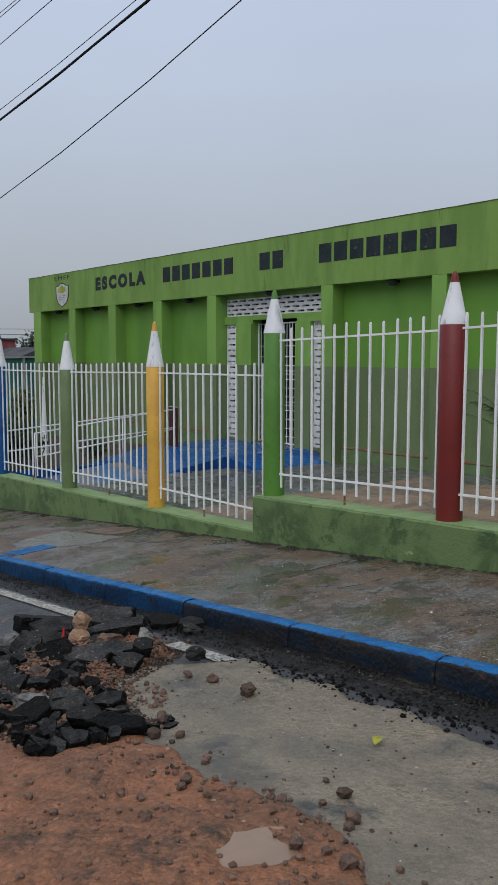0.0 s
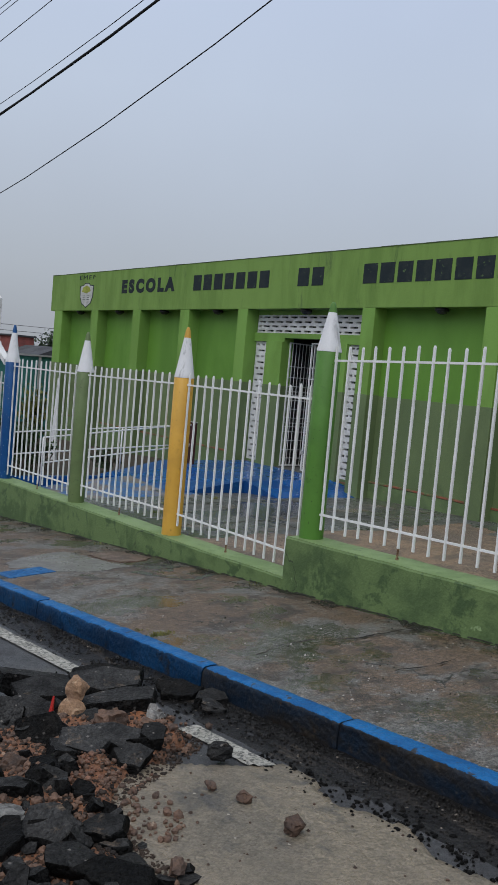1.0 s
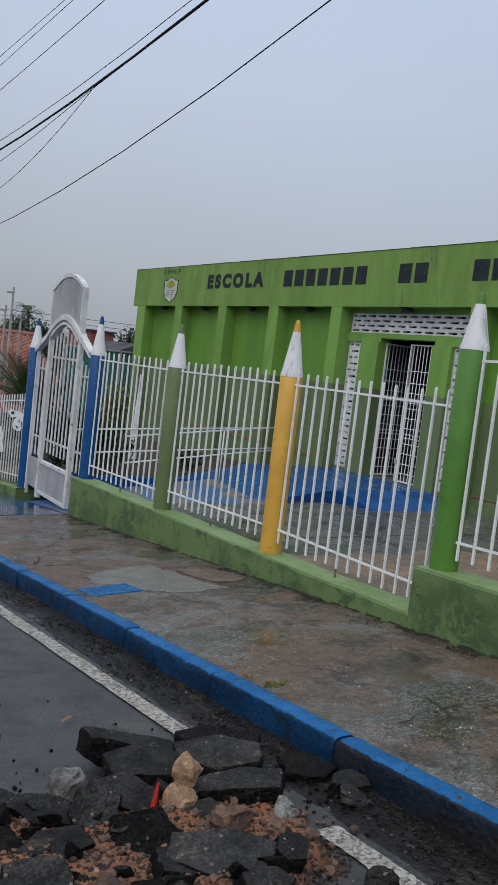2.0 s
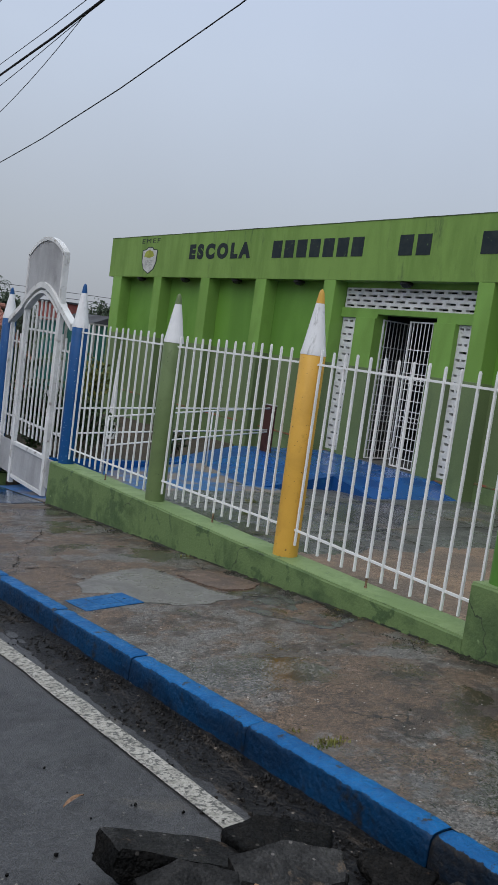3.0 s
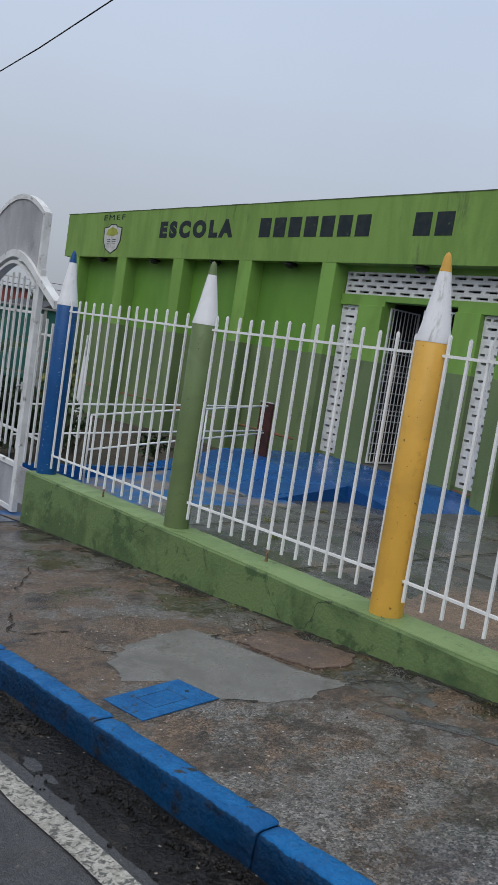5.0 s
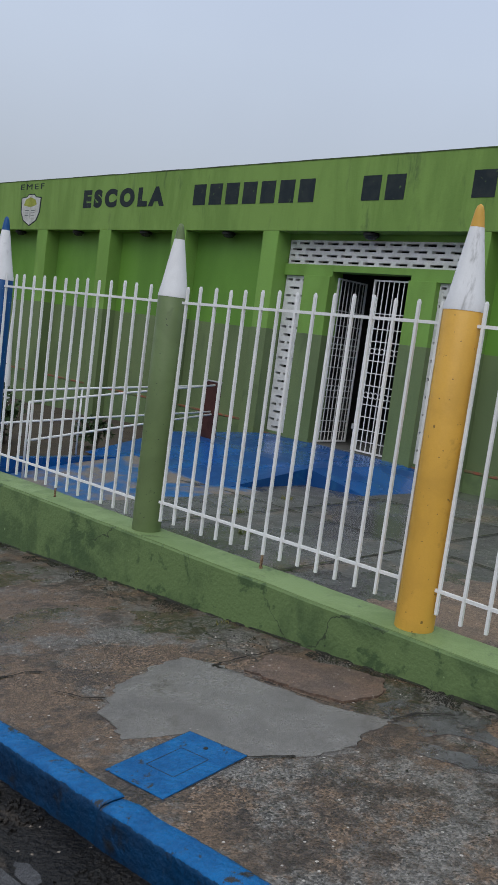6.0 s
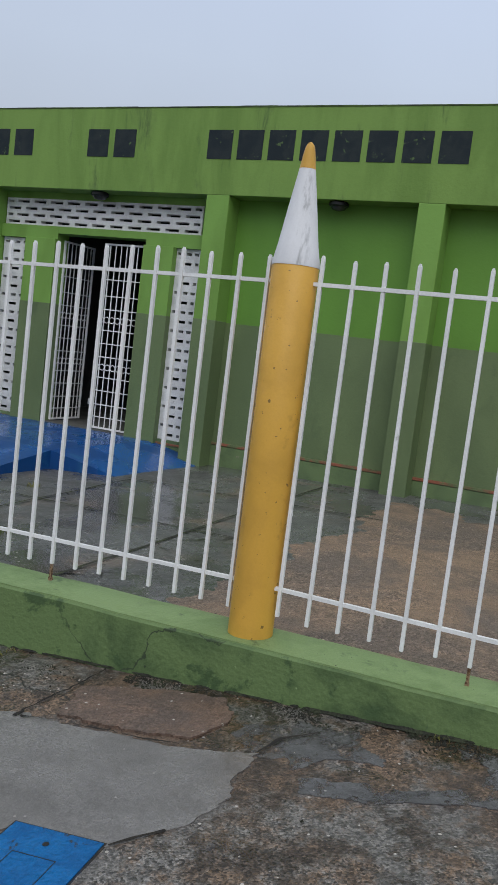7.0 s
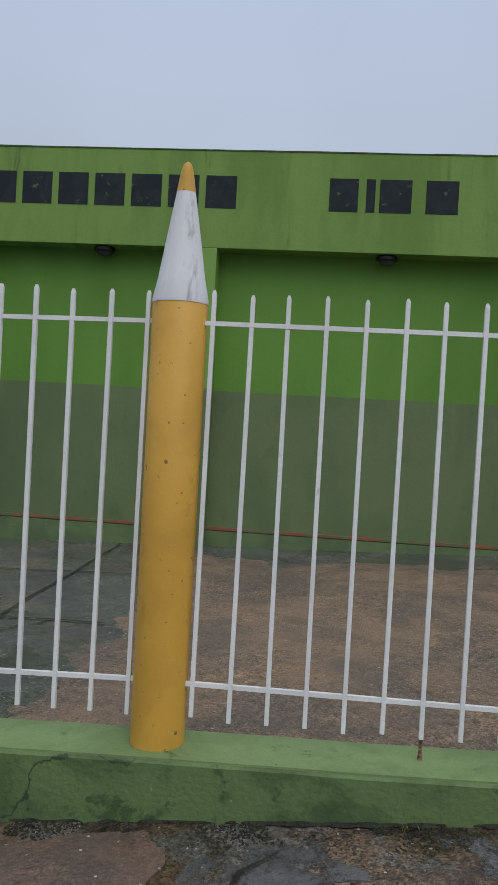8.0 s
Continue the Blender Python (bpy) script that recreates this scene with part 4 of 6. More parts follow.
CHUNKS = (  # x, y, lift of the middle above the road, half length, half depth, thickness, tilt, roll, turn
    (2.15, 5.02, 0.060, 0.29, 0.13, 0.12, -3, 4, 6), (2.50, 4.97, 0.060, 0.18, 0.10, 0.10, -5, -2, 8), (2.03, 4.80, 0.115, 0.17, 0.10, 0.055, 9, -5, 10),
    (2.36, 4.73, 0.110, 0.19, 0.09, 0.085, 2, -4, 14), (2.30, 4.52, 0.075, 0.20, 0.10, 0.105, -7, -3, 8), (2.77, 4.71, 0.025, 0.12, 0.10, 0.045, 3, 4, -10),
    (1.63, 4.67, 0.050, 0.14, 0.10, 0.080, 14, 2, 4), (1.74, 4.54, 0.080, 0.085, 0.13, 0.065, 34, 12, 24), (1.89, 4.60, 0.105, 0.12, 0.09, 0.055, 26, 4, 4),
    (1.81, 4.33, 0.075, 0.135, 0.12, 0.060, 32, 2, 8), (2.00, 4.12, 0.060, 0.19, 0.10, 0.095, 6, 3, -2), (2.04, 3.93, 0.045, 0.090, 0.065, 0.085, 8, 4, -8),
    (2.20, 4.04, 0.065, 0.060, 0.055, 0.130, 10, 20, 10), (1.72, 4.02, 0.065, 0.100, 0.075, 0.070, 12, -6, -6), (1.64, 3.86, 0.055, 0.075, 0.075, 0.095, 14, 4, 2),
    (1.44, 4.20, 0.055, 0.110, 0.085, 0.080, 16, 10, 16), (1.42, 4.00, 0.055, 0.100, 0.075, 0.085, 10, -8, -20), (1.54, 3.13, 0.075, 0.130, 0.070, 0.045, 10, -3, 6),
    (1.49, 3.50, 0.085, 0.105, 0.080, 0.075, 14, 10, -14), (1.64, 3.41, 0.070, 0.080, 0.060, 0.065, 12, -10, 20), (1.45, 3.26, 0.085, 0.090, 0.065, 0.070, 10, 6, -8),
    (1.93, 4.76, 0.040, 0.160, 0.100, 0.080, 4, 6, 30), (2.24, 4.66, 0.045, 0.170, 0.100, 0.070, 6, -6, 20), (2.07, 4.40, 0.050, 0.150, 0.110, 0.050, 8, 3, -6),
    (1.55, 4.42, 0.060, 0.130, 0.100, 0.075, 12, -10, 40), (1.34, 4.46, 0.050, 0.130, 0.100, 0.080, 10, 8, 10), (1.47, 4.82, 0.040, 0.120, 0.090, 0.075, 6, 6, 24),
    (1.28, 4.16, 0.060, 0.110, 0.085, 0.075, 12, -8, 50), (1.27, 3.86, 0.070, 0.110, 0.080, 0.080, 14, 6, -10), (1.30, 3.50, 0.075, 0.100, 0.080, 0.070, 8, -12, 30),
    (1.86, 4.16, 0.045, 0.110, 0.080, 0.070, 10, 8, 30), (2.84, 4.50, 0.020, 0.085, 0.060, 0.060, 4, 10, 20),
)
for i, (x, y, lift, a, c, th, tx, ty, rz) in enumerate(CHUNKS):
    ob = chunk(a * 1.04, c * 1.04, th, 100 + i)
    ob.matrix_basis = pose(x, y, road_z(y) + lift, tx, ty, rz - 34)
    tagged(ob, "large broken slab of black asphalt heaped on the street" if a > 0.16 else "jagged lump of black asphalt in the rubble heap", "asphalt", "broken asphalt heap")
rnd = random.Random(5)
for i in range(110):
    y = 3.05 + 1.7 * rnd.random() ** 1.5
    x = rnd.uniform(1.1, 1.80 + 0.35 * (y > 4.0))
    r = rnd.uniform(0.020, 0.055)
    ob = chunk(r, r * rnd.uniform(0.6, 0.95), r * 1.2, 300 + i)
    ob.matrix_basis = pose(x, y, max(earth_height(x, y), road_z(y)) + r * 0.32, rnd.uniform(-30, 30), rnd.uniform(-30, 30), rnd.uniform(0, 360))
    tagged(ob, "small lump of black asphalt in the rubble heap", "asphalt", "broken asphalt heap")

STONES = ((2.25, 3.13, 0.036, "brown stone lying on the wet concrete"), (1.75, 3.11, 0.036, "brown stone lying on the wet concrete"), (2.21, 3.59, 0.022, "brown stone lying on the wet concrete"),
          (2.25, 3.43, 0.028, "reddish stone lying on the wet concrete"), (2.42, 3.83, 0.048, "dark flat stone beside the white line"))
for i, (x, y, r, lab) in enumerate(STONES):
    ob = new("stone", mesh_of("stone", rock(r * 1.2, r * 0.9, r * 1.5, 700 + i, 3, 0.7, 0.20), M_chunk_top if "dark" in lab else M_stone))
    ob.matrix_basis = pose(x, y, road_z(y) + 0.020 + r * 0.68, 8, -6, 40 * i)
    tagged(ob, lab, "stone", "loose stones")
for i in range(60):
    y = rnd.uniform(0.8, 4.4)
    x = edge_x(y) + rnd.gauss(-0.05, 0.12)
    r = abs(rnd.gauss(0.009, 0.008)) + 0.006
    ob = new("stone", mesh_of("stone", lump(r, 20 + i, 1), M_stone))
    ob.matrix_basis = pose(x, y, max(earth_height(x, y), slab_height(x, y), road_z(y)) + r * 0.5, 0, 0, rnd.uniform(0, 360))
    tagged(ob, "small earthy stone at the edge of the dug earth", "stone", "loose stones")
for i in range(130):
    y, x = rnd.gauss(3.96, 0.12), rnd.gauss(1.86, 0.10)
    r = min(0.017, 0.004 + abs(rnd.gauss(0, 0.005)))
    ob = new("pebble", mesh_of("pebble", lump(r, 120 + i, 2, 0.3, (1.15, 0.9, 0.8)), M_pebble))
    ob.matrix_basis = pose(x, y, max(earth_height(x, y), slab_height(x, y), road_z(y)) + r * 0.5 + 0.02 * max(0.0, 1 - math.hypot(x - 1.86, y - 3.96) / 0.2), 0, 0, rnd.uniform(0, 360))
    tagged(ob, "reddish-brown pebble dug out with the earth", "pebble", "dug-out pebbles")
# red-brown rubble crumbs between the slabs and on the earth
b = bmesh.new()
for i in range(2300):
    if i < 1300:
        y = rnd.uniform(3.3, 4.75)
        x = rnd.uniform(1.15, 2.42) - 0.40 * (y < 3.95)
    else:
        y = rnd.uniform(-1.0, 4.4)
        x = edge_x(y) - abs(rnd.gauss(0, 0.45)) + rnd.gauss(0, 0.05)
    r = abs(rnd.gauss(0.0055, 0.0045)) + 0.003
    s = bmesh.new()
    bmesh.ops.create_icosphere(s, subdivisions=1, radius=r)
    o = Vector((x, y, max(earth_height(x, y), slab_height(x, y), road_z(y)) + r * 0.3))
    for v in s.verts:
        v.co = v.co * rnd.uniform(0.7, 1.25) + o
    join(b, s)
tagged(part("crumbs", b, M_stone, None, "reddish crumbs of earth and stone over the dug street"), category="rubble", kind="stuff")
b = bmesh.new()
for i in range(260):
    y, x = rnd.gauss(4.9, 0.8), rnd.gauss(1.3, 0.55)
    r = abs(rnd.gauss(0.003, 0.003)) + 0.003
    s = bmesh.new()
    bmesh.ops.create_icosphere(s, subdivisions=1, radius=r)
    o = Vector((x, y, max(earth_height(x, y), road_z(y)) + r * 0.4))
    for v in s.verts:
        v.co = v.co * rnd.uniform(0.7, 1.2) + o
    join(b, s)
tagged(part("asphalt_crumbs", b, M_chunk, None, "black asphalt crumbs scattered on the street"), category="rubble", kind="stuff")

# loose dark dirt between the slabs, washed-in grit along the gutter and rubble along the torn edge of the concrete
def scatter(nm, mt, label, spots, big, zf):
    vs, fs = [], []
    for x, y in spots:
        r, turn_ = 0.003 + min(0.03, abs(rnd.gauss(0, big))), rnd.uniform(0, 6.28)
        z, k0 = zf(x, y) - 0.3 * r, len(vs)
        for lev, g in ((0.0, 1.0), (0.8, 0.75)):
            for k in range(5):
                a, q = turn_ + 2 * math.pi * k / 5, r * g * rnd.uniform(0.65, 1.25)
                vs.append((x + q * math.cos(a), y + q * math.sin(a), z + lev * r * rnd.uniform(0.7, 1.2)))
        vs.append((x, y, z + 1.15 * r))
        for k in range(5):
            j = (k + 1) % 5
            fs += [(k0 + k, k0 + j, k0 + 5 + j, k0 + 5 + k), (k0 + 5 + k, k0 + 5 + j, k0 + 10)]
    me = bpy.data.meshes.new(nm)
    me.from_pydata(vs, [], fs)
    me.materials.append(mt)
    tagged(new(nm, me), label, "rubble", "", "stuff")


def heap_floor(x, y):
    return max(earth_height(x, y), slab_height(x, y), road_z(y))


scatter("heap_dirt", M_dirt, "dark brown dirt and grit packed between the asphalt slabs", [(rnd.uniform(1.1, 1.75 + 0.75 * smooth01((y - 3.5) / 0.6)), y) for y in [rnd.uniform(3.1, 4.75) for _ in range(6500)]], 0.0045, heap_floor)
scatter("gutter_grit", M_gutter, "black washed-in grit lying in the gutter", [(2.99 - 0.0263 * y + 0.05 - abs(rnd.gauss(0, 0.13)), y) for y in [rnd.uniform(0.5, 9.0) for _ in range(4200)] if noise.noise((y * 2.2, 0, 71)) > -0.25], 0.0045, lambda x, y: road_z(y))
scatter("edge_rubble", M_chunk, "black broken crumbs along the torn edge of the concrete", [(2.60 + rnd.gauss(0.06, 0.07), y) for y in [rnd.uniform(0.6, 3.8) for _ in range(700)]], 0.005, lambda x, y: max(road_z(y), slab_height(x, y)))
scatter("slab_grit", M_stone, "brown grit strewn over the muddy concrete", [(rnd.uniform(1.5, 2.6), y) for y in [rnd.uniform(0.8, 3.9) for _ in range(170)]], 0.0035, slab_height)

# two tan stones stacked on the heap, and odd pieces beside them
for z, r, rz, sq, lab in ((-0.215, 0.080, 10, (0.9, 0.8, 1.15), "tan stone wedged upright in the asphalt heap"), (-0.085, 0.062, 40, (0.9, 0.85, 0.95), "tan stone balanced on another stone")):
    ob = new("tan_stone", mesh_of("tan_stone", rock(r * sq[0], r * sq[1], r * sq[2] * 2, rz, 3, 0.7, 0.14), M_brick))
    ob.matrix_basis = pose(2.06 if z < -0.15 else 2.10, 4.52 if z < -0.15 else 4.56, z, 0, 0, rz)
    tagged(ob, lab, "stone", "stacked stones")
b = bmesh.new()
vs = [b.verts.new(p) for p in ((-0.018, 0, -0.06), (0.018, 0.004, -0.06), (0.004, 0.002, 0.07), (-0.018, 0.02, -0.06), (0.018, 0.02, -0.06), (0.004, 0.012, 0.07))]
for q in ((0, 1, 2), (5, 4, 3), (0, 3, 4, 1), (1, 4, 5, 2), (2, 5, 3, 0)):
    b.faces.new([vs[k] for k in q])
ob = tagged(part("red_shard", b, M_red, None, "pointed red plastic shard stuck in the heap"), category="plastic shard")
ob.matrix_basis = pose(1.95, 4.50, -0.155, 0, 4, 30)
for x, y, lift, r, sq, lab in ((1.75, 4.88, 0.05, 0.085, (1.1, 0.8, 0.8), "grey-white broken concrete lump"), (2.79, 4.40, 0.02, 0.075, (1.1, 0.9, 0.35), "flat dark piece of broken concrete by the kerb"), (2.40, 4.33, 0.05, 0.062, (0.8, 0.8, 1.1), "bluish-grey broken concrete lump"), (1.60, 4.09, 0.06, 0.07, (0.9, 0.9, 0.8), "brown clay lump beside the asphalt"),
                          (1.39, 3.64, 0.09, 0.085, (1.3, 0.9, 0.5), "pale flat piece of broken concrete"), (2.16, 4.33, 0.075, 0.085, (1.2, 0.8, 0.7), "brown lump of clay in the heap"), (2.30, 4.24, 0.05, 0.05, (1.2, 0.8, 0.8), "brown lump of clay in the heap")):
    ob = new("concrete_lump", mesh_of("concrete_lump", rock(r * sq[0], r * sq[1], r * sq[2] * 2, round(x * 70), 3, 0.7, 0.2), M_stone if "clay" in lab else M_chunk_top if "flat dark" in lab else M_greyrock))
    ob.matrix_basis = pose(x, y, road_z(y) + lift, 8, 12, 30)
    tagged(ob, lab, "concrete lump")
b = lump(0.035, 3, 2, 0.9, (1.3, 0.6, 0.6))
ob = tagged(part("crushed_wrapper", b, M_can, None, "crumpled silver wrapper on the earth"), category="litter")
ob.matrix_basis = pose(1.53, 3.12, earth_height(1.53, 3.12) + 0.015, 0, 0, 40)


def leaf_mesh(l_, w_):
    b = bmesh.new()
    top = []
    for i in range(7):
        u = i / 6
        w = w_ * math.sin(math.pi * (0.08 + 0.9 * u)) ** 0.8
        top.append([b.verts.new((u * l_ - l_ / 2, s * w, 0.012 * math.sin(3 * u) + 0.006 * abs(s))) for s in (-1, 0, 1)])
    for p, q in zip(top, top[1:]):
        for k in range(2):
            b.faces.new((p[k], q[k], q[k + 1], p[k + 1]))
    return b


for x, y, l_, w_, mt, lab in ((2.23, 2.27, 0.066, 0.020, M_leaf_y, "yellow fallen leaf on the wet concrete"), (2.06, 5.65, 0.11, 0.010, M_brick, "dry curled leaf on the asphalt"), (1.48, 5.10, 0.11, 0.014, M_cone, "pale scrap of paper on the asphalt")):
    ob = tagged(part("fallen_leaf", leaf_mesh(l_, w_), mt, None, lab), category="leaf")
    ob.matrix_basis = pose(x, y, max(road_z(y), slab_height(x, y) if y < 4.4 else -9) + 0.012, 0, 0, 25)


def grass_tuft(x, y, z, n, h, label):
    b = bmesh.new()
    for i in range(n):
        a, r = rnd.uniform(0, 6.28), rnd.uniform(0, 0.05)
        px, py, hh = r * math.cos(a) * 2.2, r * math.sin(a), h * rnd.uniform(0.4, 1.0)
        dx, dy = rnd.uniform(-1, 1) * hh * 0.7, rnd.uniform(-1, 1) * hh * 0.7
        v = [b.verts.new(c) for c in ((px - 0.003, py, 0), (px + 0.003, py, 0), (px + dx * 0.5 + 0.002, py + dy * 0.5, hh * 0.7), (px + dx, py + dy, hh))]
        b.faces.new((v[0], v[1], v[2]))
        b.faces.new((v[0], v[2], v[3]))
    ob = tagged(part("grass_tuft", b, M_leaf2, None, label), category="grass", group="weeds", kind="stuff")
    ob.matrix_basis = pose(x, y, z)


grass_tuft(3.11, 5.45, pave_z(3.11, 5.45), 170, 0.022, "low yellowish weeds growing behind the kerb")
grass_tuft(3.07, 5.62, pave_z(3.07, 5.62), 60, 0.014, "low yellowish weeds growing behind the kerb")
for y in (6.35, 7.1, 9.1, 10.6):
    grass_tuft(4.585, y, pave_z(4.58, y), 18, 0.02, "tiny weeds at the foot of the low wall")
for x, y in ((7.9, 11.7), (6.8, 11.3), (6.2, 10.6)):
    grass_tuft(x, y, yard_z(y), 50, 0.05, "weeds in a joint of the yard concrete")


# ---- low wall ----
def wall_top_left(y):
    return 0.031 - 0.0266 * y + 0.012 * smooth01((7.2 - y) / 1.0)


def wall_top_right(y):
    return 0.213 + 0.040 * (6.06 - y)


def low_wall(name, y0, y1, top, label, base=None):
    """Rendered wall with a slightly proud coping, coloured lighter for the overhead light; its top falls with the
    street.
    """
    ob = thing(name, 4.75, y0, 0, label, "wall", kind="structure")
    ob.matrix_basis = Matrix()
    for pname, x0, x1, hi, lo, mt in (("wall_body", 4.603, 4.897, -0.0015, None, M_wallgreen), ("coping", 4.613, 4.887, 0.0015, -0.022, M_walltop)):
        b = bmesh.new()
        n = max(2, round((y1 - y0) / 0.12))
        rows = []
        for i in range(n + 1):
            y = y0 + (y1 - y0) * i / n
            t_ = top(y)
            z0 = (pave_z(4.6, y) - 0.15 if lo is None else t_ + lo)
            w = 0.004 * noise.noise((y * 2.1, 3, 1))
            wt = 0.004 * noise.noise((y * 3.1, 8, 1))
            c = 0.014 if lo is None else 0.004
            rows.append([b.verts.new(p) for p in ((x0 + w, y, z0), (x0 + w, y, t_ + hi + wt - c * (lo is None)), (x0 + w + c, y, t_ + hi + wt), (x1 - c, y, t_ + hi + wt), (x1, y, t_ + hi + wt - c), (x1, y, min(z0, -1.2) if lo is None else z0))])
        for p, q in zip(rows, rows[1:]):
            for k in range(6):
                b.faces.new((p[k], q[k], q[(k + 1) % 6], p[(k + 1) % 6]))
        b.faces.new(rows[0][::-1])
        b.faces.new(rows[-1])
        bmesh.ops.recalc_face_normals(b, faces=b.faces[:])
        part(pname, b, mt, ob)
    return ob


low_wall("wall_low_1", -8.0, 6.06, wall_top_right, "rendered green low wall carrying the fence, patchy with damp")
low_wall("wall_low_2", 6.063, 12.52, wall_top_left, "rendered green low wall carrying the fence, cracked and stained")
low_wall("wall_low_3", 14.82, 34.0, lambda y: pave_z(4.6, y) + 0.16, "low green kerb wall beyond the gate")


# ---- pencil posts ----
def pencil_post(y, z, z_cone, z_tip, mat, colour, label_end, r=0.097):
    ob = thing("pencil_post", 4.76, y, z, f"{colour} pencil-shaped fence post {label_end}", "fence post", "pencil posts")
    h, c, t_ = z_cone - z, z_cone - z, z_tip - z
    part("shaft", lathe([(r, -0.02), (r, 0.4 * h), (r * 1.0, h - 0.004), (r * 0.97, h)], 40), mat, ob, smooth=True)
    ln = t_ - c
    k = 0.78
    part("cone", lathe([(r * 1.015, c - 0.012), (r * 1.02, c), (r * 0.86, c + 0.15 * ln), (r * 0.62, c + 0.45 * ln), (r * 0.345, c + k * ln)], 40), M_cone, ob, "white painted pencil cone", smooth=True)
    part("tip", lathe([(r * 0.35, c + k * ln), (r * 0.28, c + 0.87 * ln), (r * 0.22, c + 0.94 * ln), (r * 0.15, c + 0.98 * ln), (r * 0.05, c + ln)], 24), mat, ob, f"{colour} pencil tip", smooth=True)
    return ob


POSTS = ((-0.1, 0.45, 1.90, 2.28, M_p_blue, "blue", "on the low green wall"), (1.95, 0.37, 1.82, 2.19, M_p_yellow, "yellow", "on the low green wall"),
         (3.94, 0.285, 1.733, 2.10, M_p_red, "dark red", "scratched, on the low green wall"), (5.945, 0.21, 1.710, 2.085, M_p_green, "bright green", "at the step of the low wall"),
         (7.99, -0.190, 1.385, 1.868, M_p_yellow, "yellow", "with chipped paint on the low wall"), (10.14, -0.245, 1.326, 1.785, M_p_olive, "olive green", "on the low green wall"),
         (12.405, -0.305, 1.342, 1.848, M_p_blue, "blue", "at the wall's end beside the gate"), (14.96, -0.90, 1.33, 1.76, M_p_blue, "blue", "on a block past the gate"),
         (17.5, -1.20, 0.45, 0.86, M_p_olive, "olive green", "in the fence beyond the gate"), (19.9, -1.45, 0.22, 0.62, M_p_yellow, "yellow", "in the fence beyond the gate"),
         (22.3, -1.68, 0.0, 0.40, M_p_blue, "blue", "in the fence beyond the gate"), (24.7, -1.9, -0.22, 0.18, M_p_green, "green", "in the fence beyond the gate"))
for q in POSTS:
    pencil_post(*q)

# ---- fence panels ----
BAR_MESHES = {}


def bar_mesh(h):
    key = round(h, 2)
    if key not in BAR_MESHES:
        b = a_box(-0.0085, 0.0085, -0.0078, 0.0078, 0, key - 0.010, bevel=0.0015)
        prism([(-0.0076, key - 0.011), (0.0076, key - 0.011), (0.003, key), (-0.003, key)], "x", -0.006, 0.006, b)
        BAR_MESHES[key] = mesh_of("bar", b, M_white)
    return BAR_MESHES[key]


def fence_panel(y0, y1, bot, top, label, n, x=4.745, rails=(0.122, 0.108), skew=0.0):
    """White square bars on two flat rails between posts; bot and top give the bars' ends along y."""
    ob = thing("fence_panel", x, y0, bot(y0), label, "fence", "white fence panels", rz=skew)
    zb = bot(y0)
    for k in range(n + 1):
        y = y0 + (y1 - y0) * k / n
        jit = rnd.uniform(-0.006, 0.006)
        part("bar", bar_mesh(top(y) - bot(y)), None, ob, at=pose(0, y - y0, bot(y) - zb + jit, 0, rnd.uniform(-0.25, 0.25), 0) @ Matrix.Rotation(rnd.uniform(-0.004, 0.004), 4, "X"))
    for nm, f_ in (("lower_rail", lambda y: bot(y) + rails[0]), ("upper_rail", lambda y: top(y) - rails[1])):
        b = bmesh.new()
        ends = []
        for y in (y0 - 0.03, y1 + 0.03):
            z = f_(y) - zb
            ends.append([b.verts.new((px, y - y0, z + pz_)) for px, pz_ in ((-0.006, -0.008), (0.010, -0.008), (0.010, 0.008), (-0.006, 0.008))])
        for k in range(4):
            b.faces.new((ends[0][k], ends[0][(k + 1) % 4], ends[1][(k + 1) % 4], ends[1][k]))
        b.faces.new(ends[0])
        b.faces.new(ends[1][::-1])
        bmesh.ops.recalc_face_normals(b, faces=b.faces[:])
        part(nm, b, M_white, ob)
    y = y0 + (y1 - y0) * ((n + 1) // 2) / n
    b = a_box(-0.006, 0.006, -0.006, 0.006, -0.075, 0.006, bevel=0.0015)
    box(b, -0.009, 0.009, -0.008, 0.008, -0.078, -0.060, bevel=0.002)
    part("anchor_foot", b, M_rust, ob, "rusty steel foot let into the wall", at=pose(0, y - y0, bot(y) - zb))
    return ob


def lin(y0, z0, y1, z1):
    return lambda y: z0 + (z1 - z0) * (y - y0) / (y1 - y0)


FL = "white-painted steel bar fence panel on the low green wall"
fence_panel(0.02, 1.83, lin(0, .53, 2, .455), lin(0, 1.965, 2, 1.885), FL, 13)
fence_panel(2.07, 3.82, lin(2, .445, 4, .373), lin(2, 1.87, 4, 1.797), FL, 13)
fence_panel(4.06, 5.825, lin(4, .376, 6, .297), lin(4, 1.792, 6, 1.735), FL, 13)
fence_panel(6.134, 7.872, lin(6, -.085, 8, -.081), lin(6, 1.422, 8, 1.416), FL, 13, x=4.785, skew=1.3)
fence_panel(8.102, 9.988, lin(8, -.078, 10, -.140), lin(8, 1.418, 10, 1.392), FL, 14)
fence_panel(10.218, 12.292, lin(10, -.170, 12.3, -.228), lin(10, 1.39, 12.3, 1.388), FL, 14)
FL2 = "white-painted steel bar fence panel beyond the gate"
